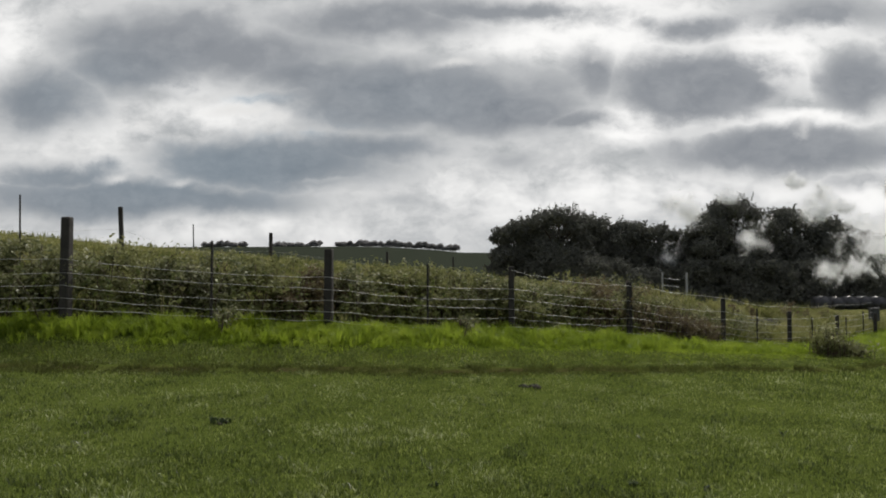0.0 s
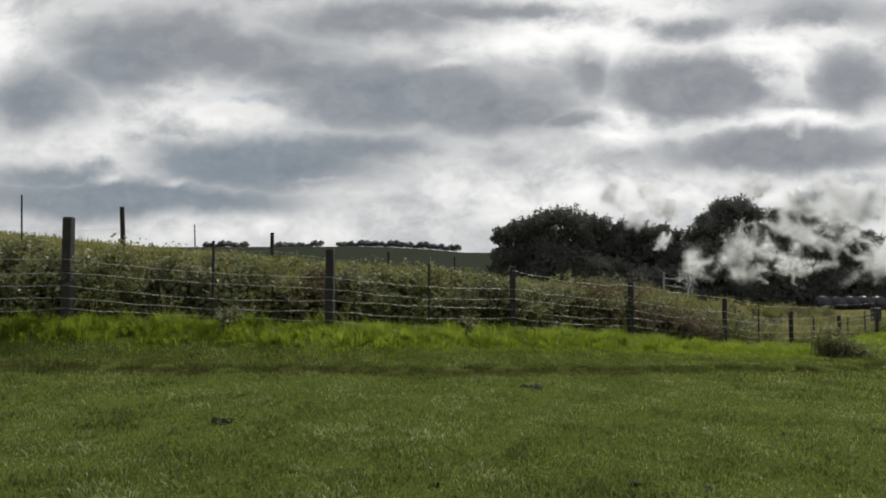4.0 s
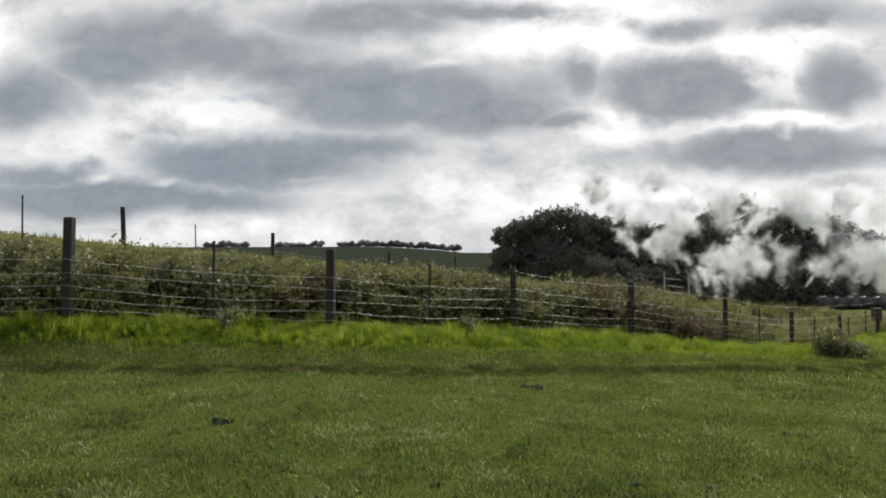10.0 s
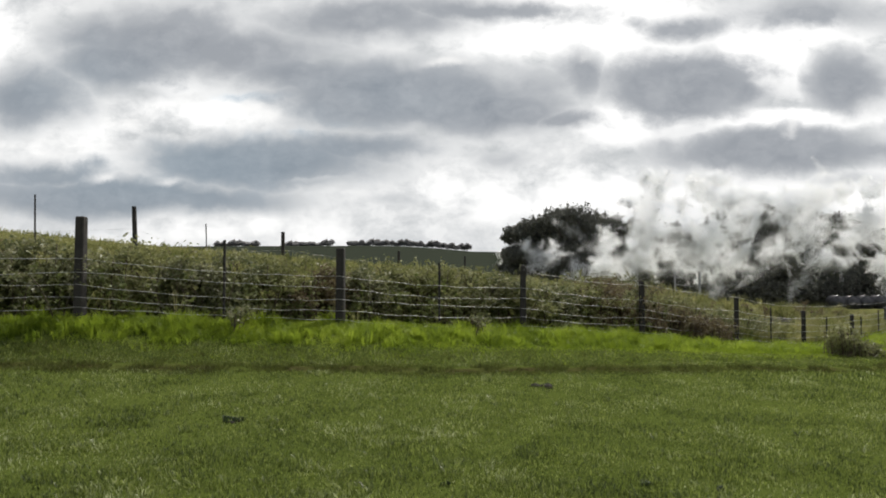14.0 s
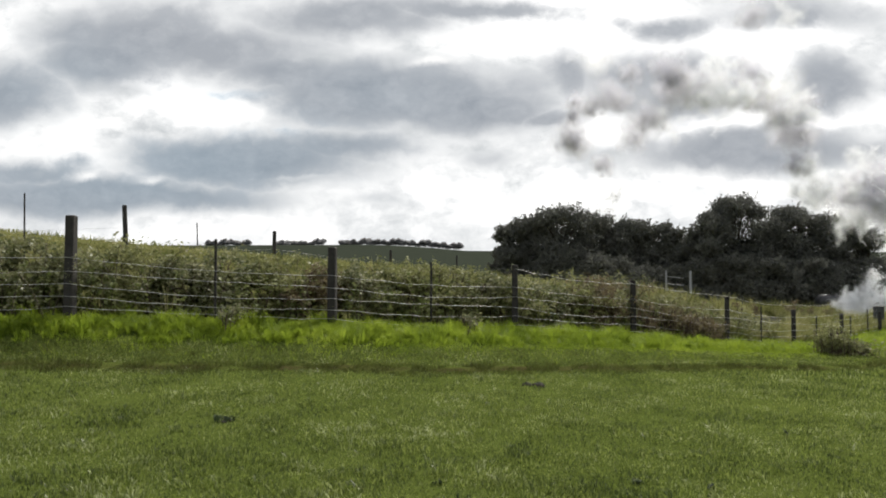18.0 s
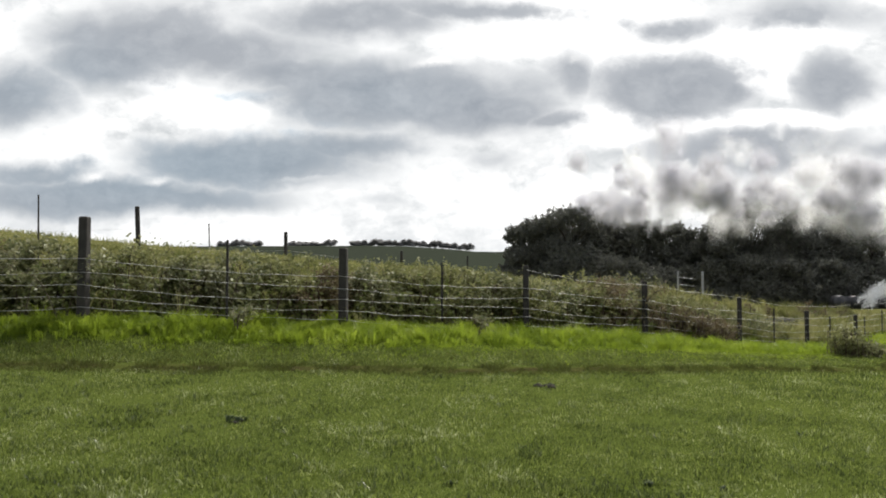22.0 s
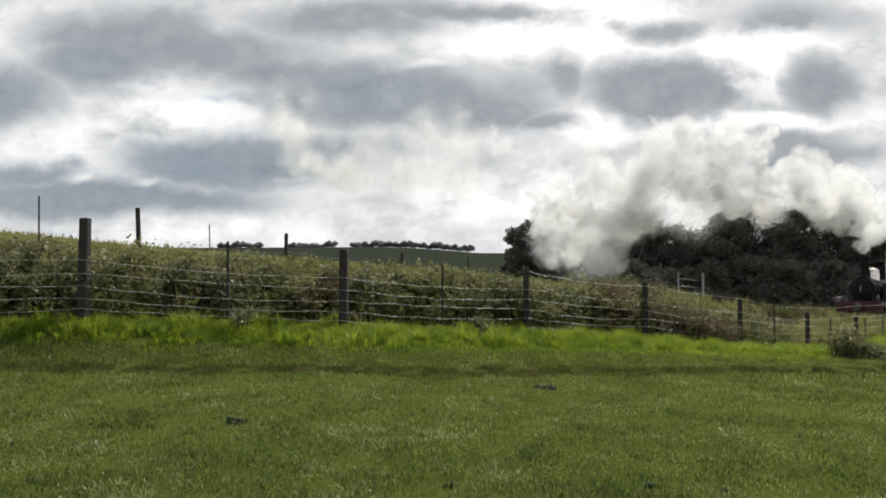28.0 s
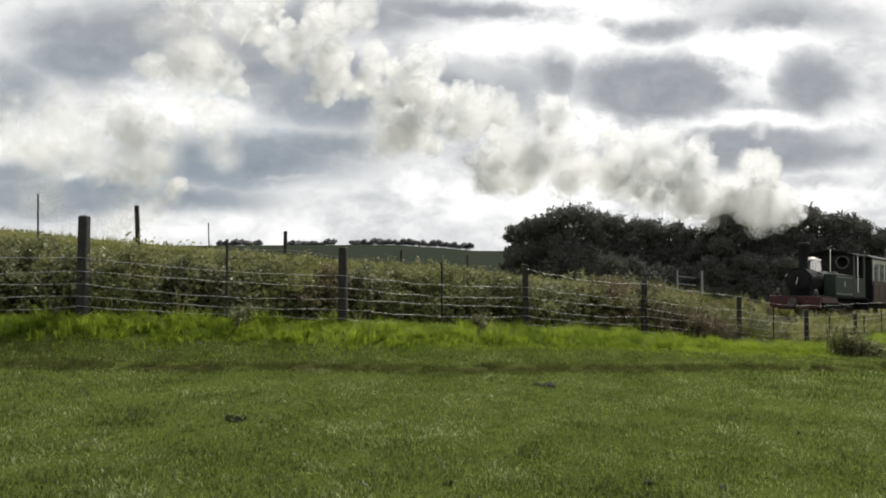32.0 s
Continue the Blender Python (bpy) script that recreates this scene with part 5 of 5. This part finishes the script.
    while t0 < 31.95:
        t0 += 0.027
        c = chimney_at(t0)
        kind = rng.random()
        big = kind < 0.74 or t0 < 27
        size = rng.randrange(7)
        delay = 0.06 + 0.08 * size if big else 0.0
        ang, rad = rng.random() * 6.283, math.sqrt(rng.random()) * (1.0 if big else 0.5)
        v = rng.uniform(5.9, 6.6)
        lift = float(np.interp(t0, (23.8, 24.6, 25.2, 25.8, 26.4, 27, 27.7, 28.3, 29, 30), (0.12, 0.0, 0.02, 0.2, 0.31, 0.35, 0.33, 0.27, 0.22, 0.17))) + rng.uniform(-1, 1) * float(np.interp(t0, (25, 28), (0.08, 0.02)))
        broad = float(np.interp(t0, (26, 29), (1.25, 0.9)))

        def spot(a):
            s = v * (a - 0.3 * (1 - math.exp(-a / 0.3)))
            wide = (0.12 + 1.2 * (1 - math.exp(-s / 1.2)) + 0.07 * s) * rad * broad
            return (c.x - s, c.y + 0.5 * a + wide * math.sin(ang) * 1.5, c.z + 2.0 * (1 - math.exp(-a / 0.2)) + lift * s + wide * math.cos(ang))

        rows = []
        if big:
            g = spot(delay)
            k = 60.0 / g[1]
            rows.append((t0 + delay - 1.5, (g[0] * k, 62.5, -2.4), (0, 0, 0)))
            rows.append((t0 + delay - 0.9, (g[0] * k, 60.0, 1.6 + (g[2] - 1.6) * k), (0, 0, 0)))
        else:
            for k in range(6):
                b = (t0 - 0.24) * k / 6
                rows.append((b, tuple(on_track(SPEED * (b - 32)) @ Vector((0.2, 0, 1.2))), (0, 0, 0)))
            for b, spot_in in ((0.24, (0.2, 0, 1.2)), (0.1, (1.45, 0, 1.35))):
                rows.append((t0 - b, tuple(on_track(SPEED * (t0 - b - 32)) @ Vector(spot_in)), (0, 0, 0)))
        thins = 25.1 < t0 < 26.6 and kind > 0.3
        sinks = t0 < 26.6 and not thins
        for k in range(6 if sinks else 10):
            a = delay + (0, 0.15, 0.35, 0.7, 1.2, 2, 3, 4, 5.5, 7)[k]
            rows.append((t0 + a, spot(a), (40 * (kind - 0.3) + 5 * a, 9 * a * (rad - 0.5) + 40 * (rad - 0.6), 50 * math.sin(ang * 3) + 4 * a)))
        if sinks:
            # the first of it thins out and sinks away behind the trees
            last = 2.0 if t0 <= 24.2 else 2.7
            g = spot(last)
            for a, x, y, z in ((0.5, g[0] - 2.5, 52, g[2] * 0.5 + 2.5), (1.0, g[0] - 4, 60, 5.0), (1.8, g[0] - 6, 63, -2.4)):
                rows.append((t0 + delay + last + a, (max(x, 6.0), y, z), (0, 0, 0)))
        if not big:
            made.append((rng.choice(SMALL), rows, "small dense puff of steam at the chimney"))
        elif kind < (0.4 if thins else 0.7 if t0 > 26.3 else 0.64):
            made.append((BILLOWS[size], rows, "thick white billow of steam from the engine"))
        elif kind < (0.9 if thins else 0.72 if t0 > 26.3 else 0.7):
            made.append((BROAD[size % 4], rows, "soft white haze of steam in the plume"))
        else:
            made.append((WISPS[size], rows, "ragged white veil of steam in the plume"))
    # 3: low steam from the cylinders beside the line
    t0 = 13.8
    while t0 < 20.0:
        t0 += rng.uniform(0.1, 0.24)
        y, up = rng.uniform(34, 38), rng.random()
        x0 = 0.62 * y + 1.2
        last = rng.uniform(1.5, 2.5)
        stations = ((-2.0, y, 0.2), (0, y, 0.5 + 0.3 * up), (0.5 * last, y, 0.6 + 0.8 * up), (last, y + 0.5, 0.5 + 0.6 * up), (last + 0.7, y + 1, -2.2), (last + 2, y + 1, -2.5))
        rows = [(t0 + a, (x0 - 1.6 * a - 0.1 * a * a, yy, zz), (30 * (up - 0.5) + 5 * a, 50 * (up - 0.5), 60 * math.sin(up * 40) + 5 * a)) for a, yy, zz in stations]
        made.append((rng.choice(HAZES[:2] + WISPS[:4]), rows, "low white cloud of steam beside the line"))
    return made


STEAM = steam()


# ---- what moves ----
def motions():
    walk(clouds, [(t, pose(0, 0, EYE, 0, 0, 0.117 * t)) for t in (0, 8, 16, 24, 32)])
    walk(loco, [(t, on_track(SPEED * (t - 32))) for t in (0, 8, 16, 24, 28, 30, 32)])
    walk(coach, [(t, on_track(SPEED * (t - 32) - 2.85)) for t in (0, 8, 16, 24, 28, 30, 32)])
    for wheels in (loco_wheels, coach_wheels):
        for w in wheels:
            x, y, r = w.location
            n = 180
            walk(w, [(32 * i / n, pose(x, y, r, 0, math.degrees(SPEED * 32 * i / n / r), 0)) for i in range(n + 1)])
    for me, rows, label in STEAM:
        ob = new(me.name, me)
        tagged(ob, label, "steam", "steam of the engine", "stuff")
        rows = [(t, pose(*p, *turn)) for t, p, turn in rows]
        inside = [r for r in rows if 0.02 < r[0] < 31.98]
        start = at_time(rows, 0.0)
        end = at_time(rows, 32.0)
        walk(ob, [(0.0, start)] + inside + [(32.0, end)])


def at_time(rows, t):
    """The pose between two rows at time t."""
    if t <= rows[0][0]:
        return rows[0][1]
    if t >= rows[-1][0]:
        return rows[-1][1]
    for (a, m), (b, n) in zip(rows[:-1], rows[1:]):
        if a <= t <= b:
            return Matrix.LocRotScale(m.translation.lerp(n.translation, (t - a) / (b - a)), m.to_quaternion().slerp(n.to_quaternion(), (t - a) / (b - a)), None)


motions()
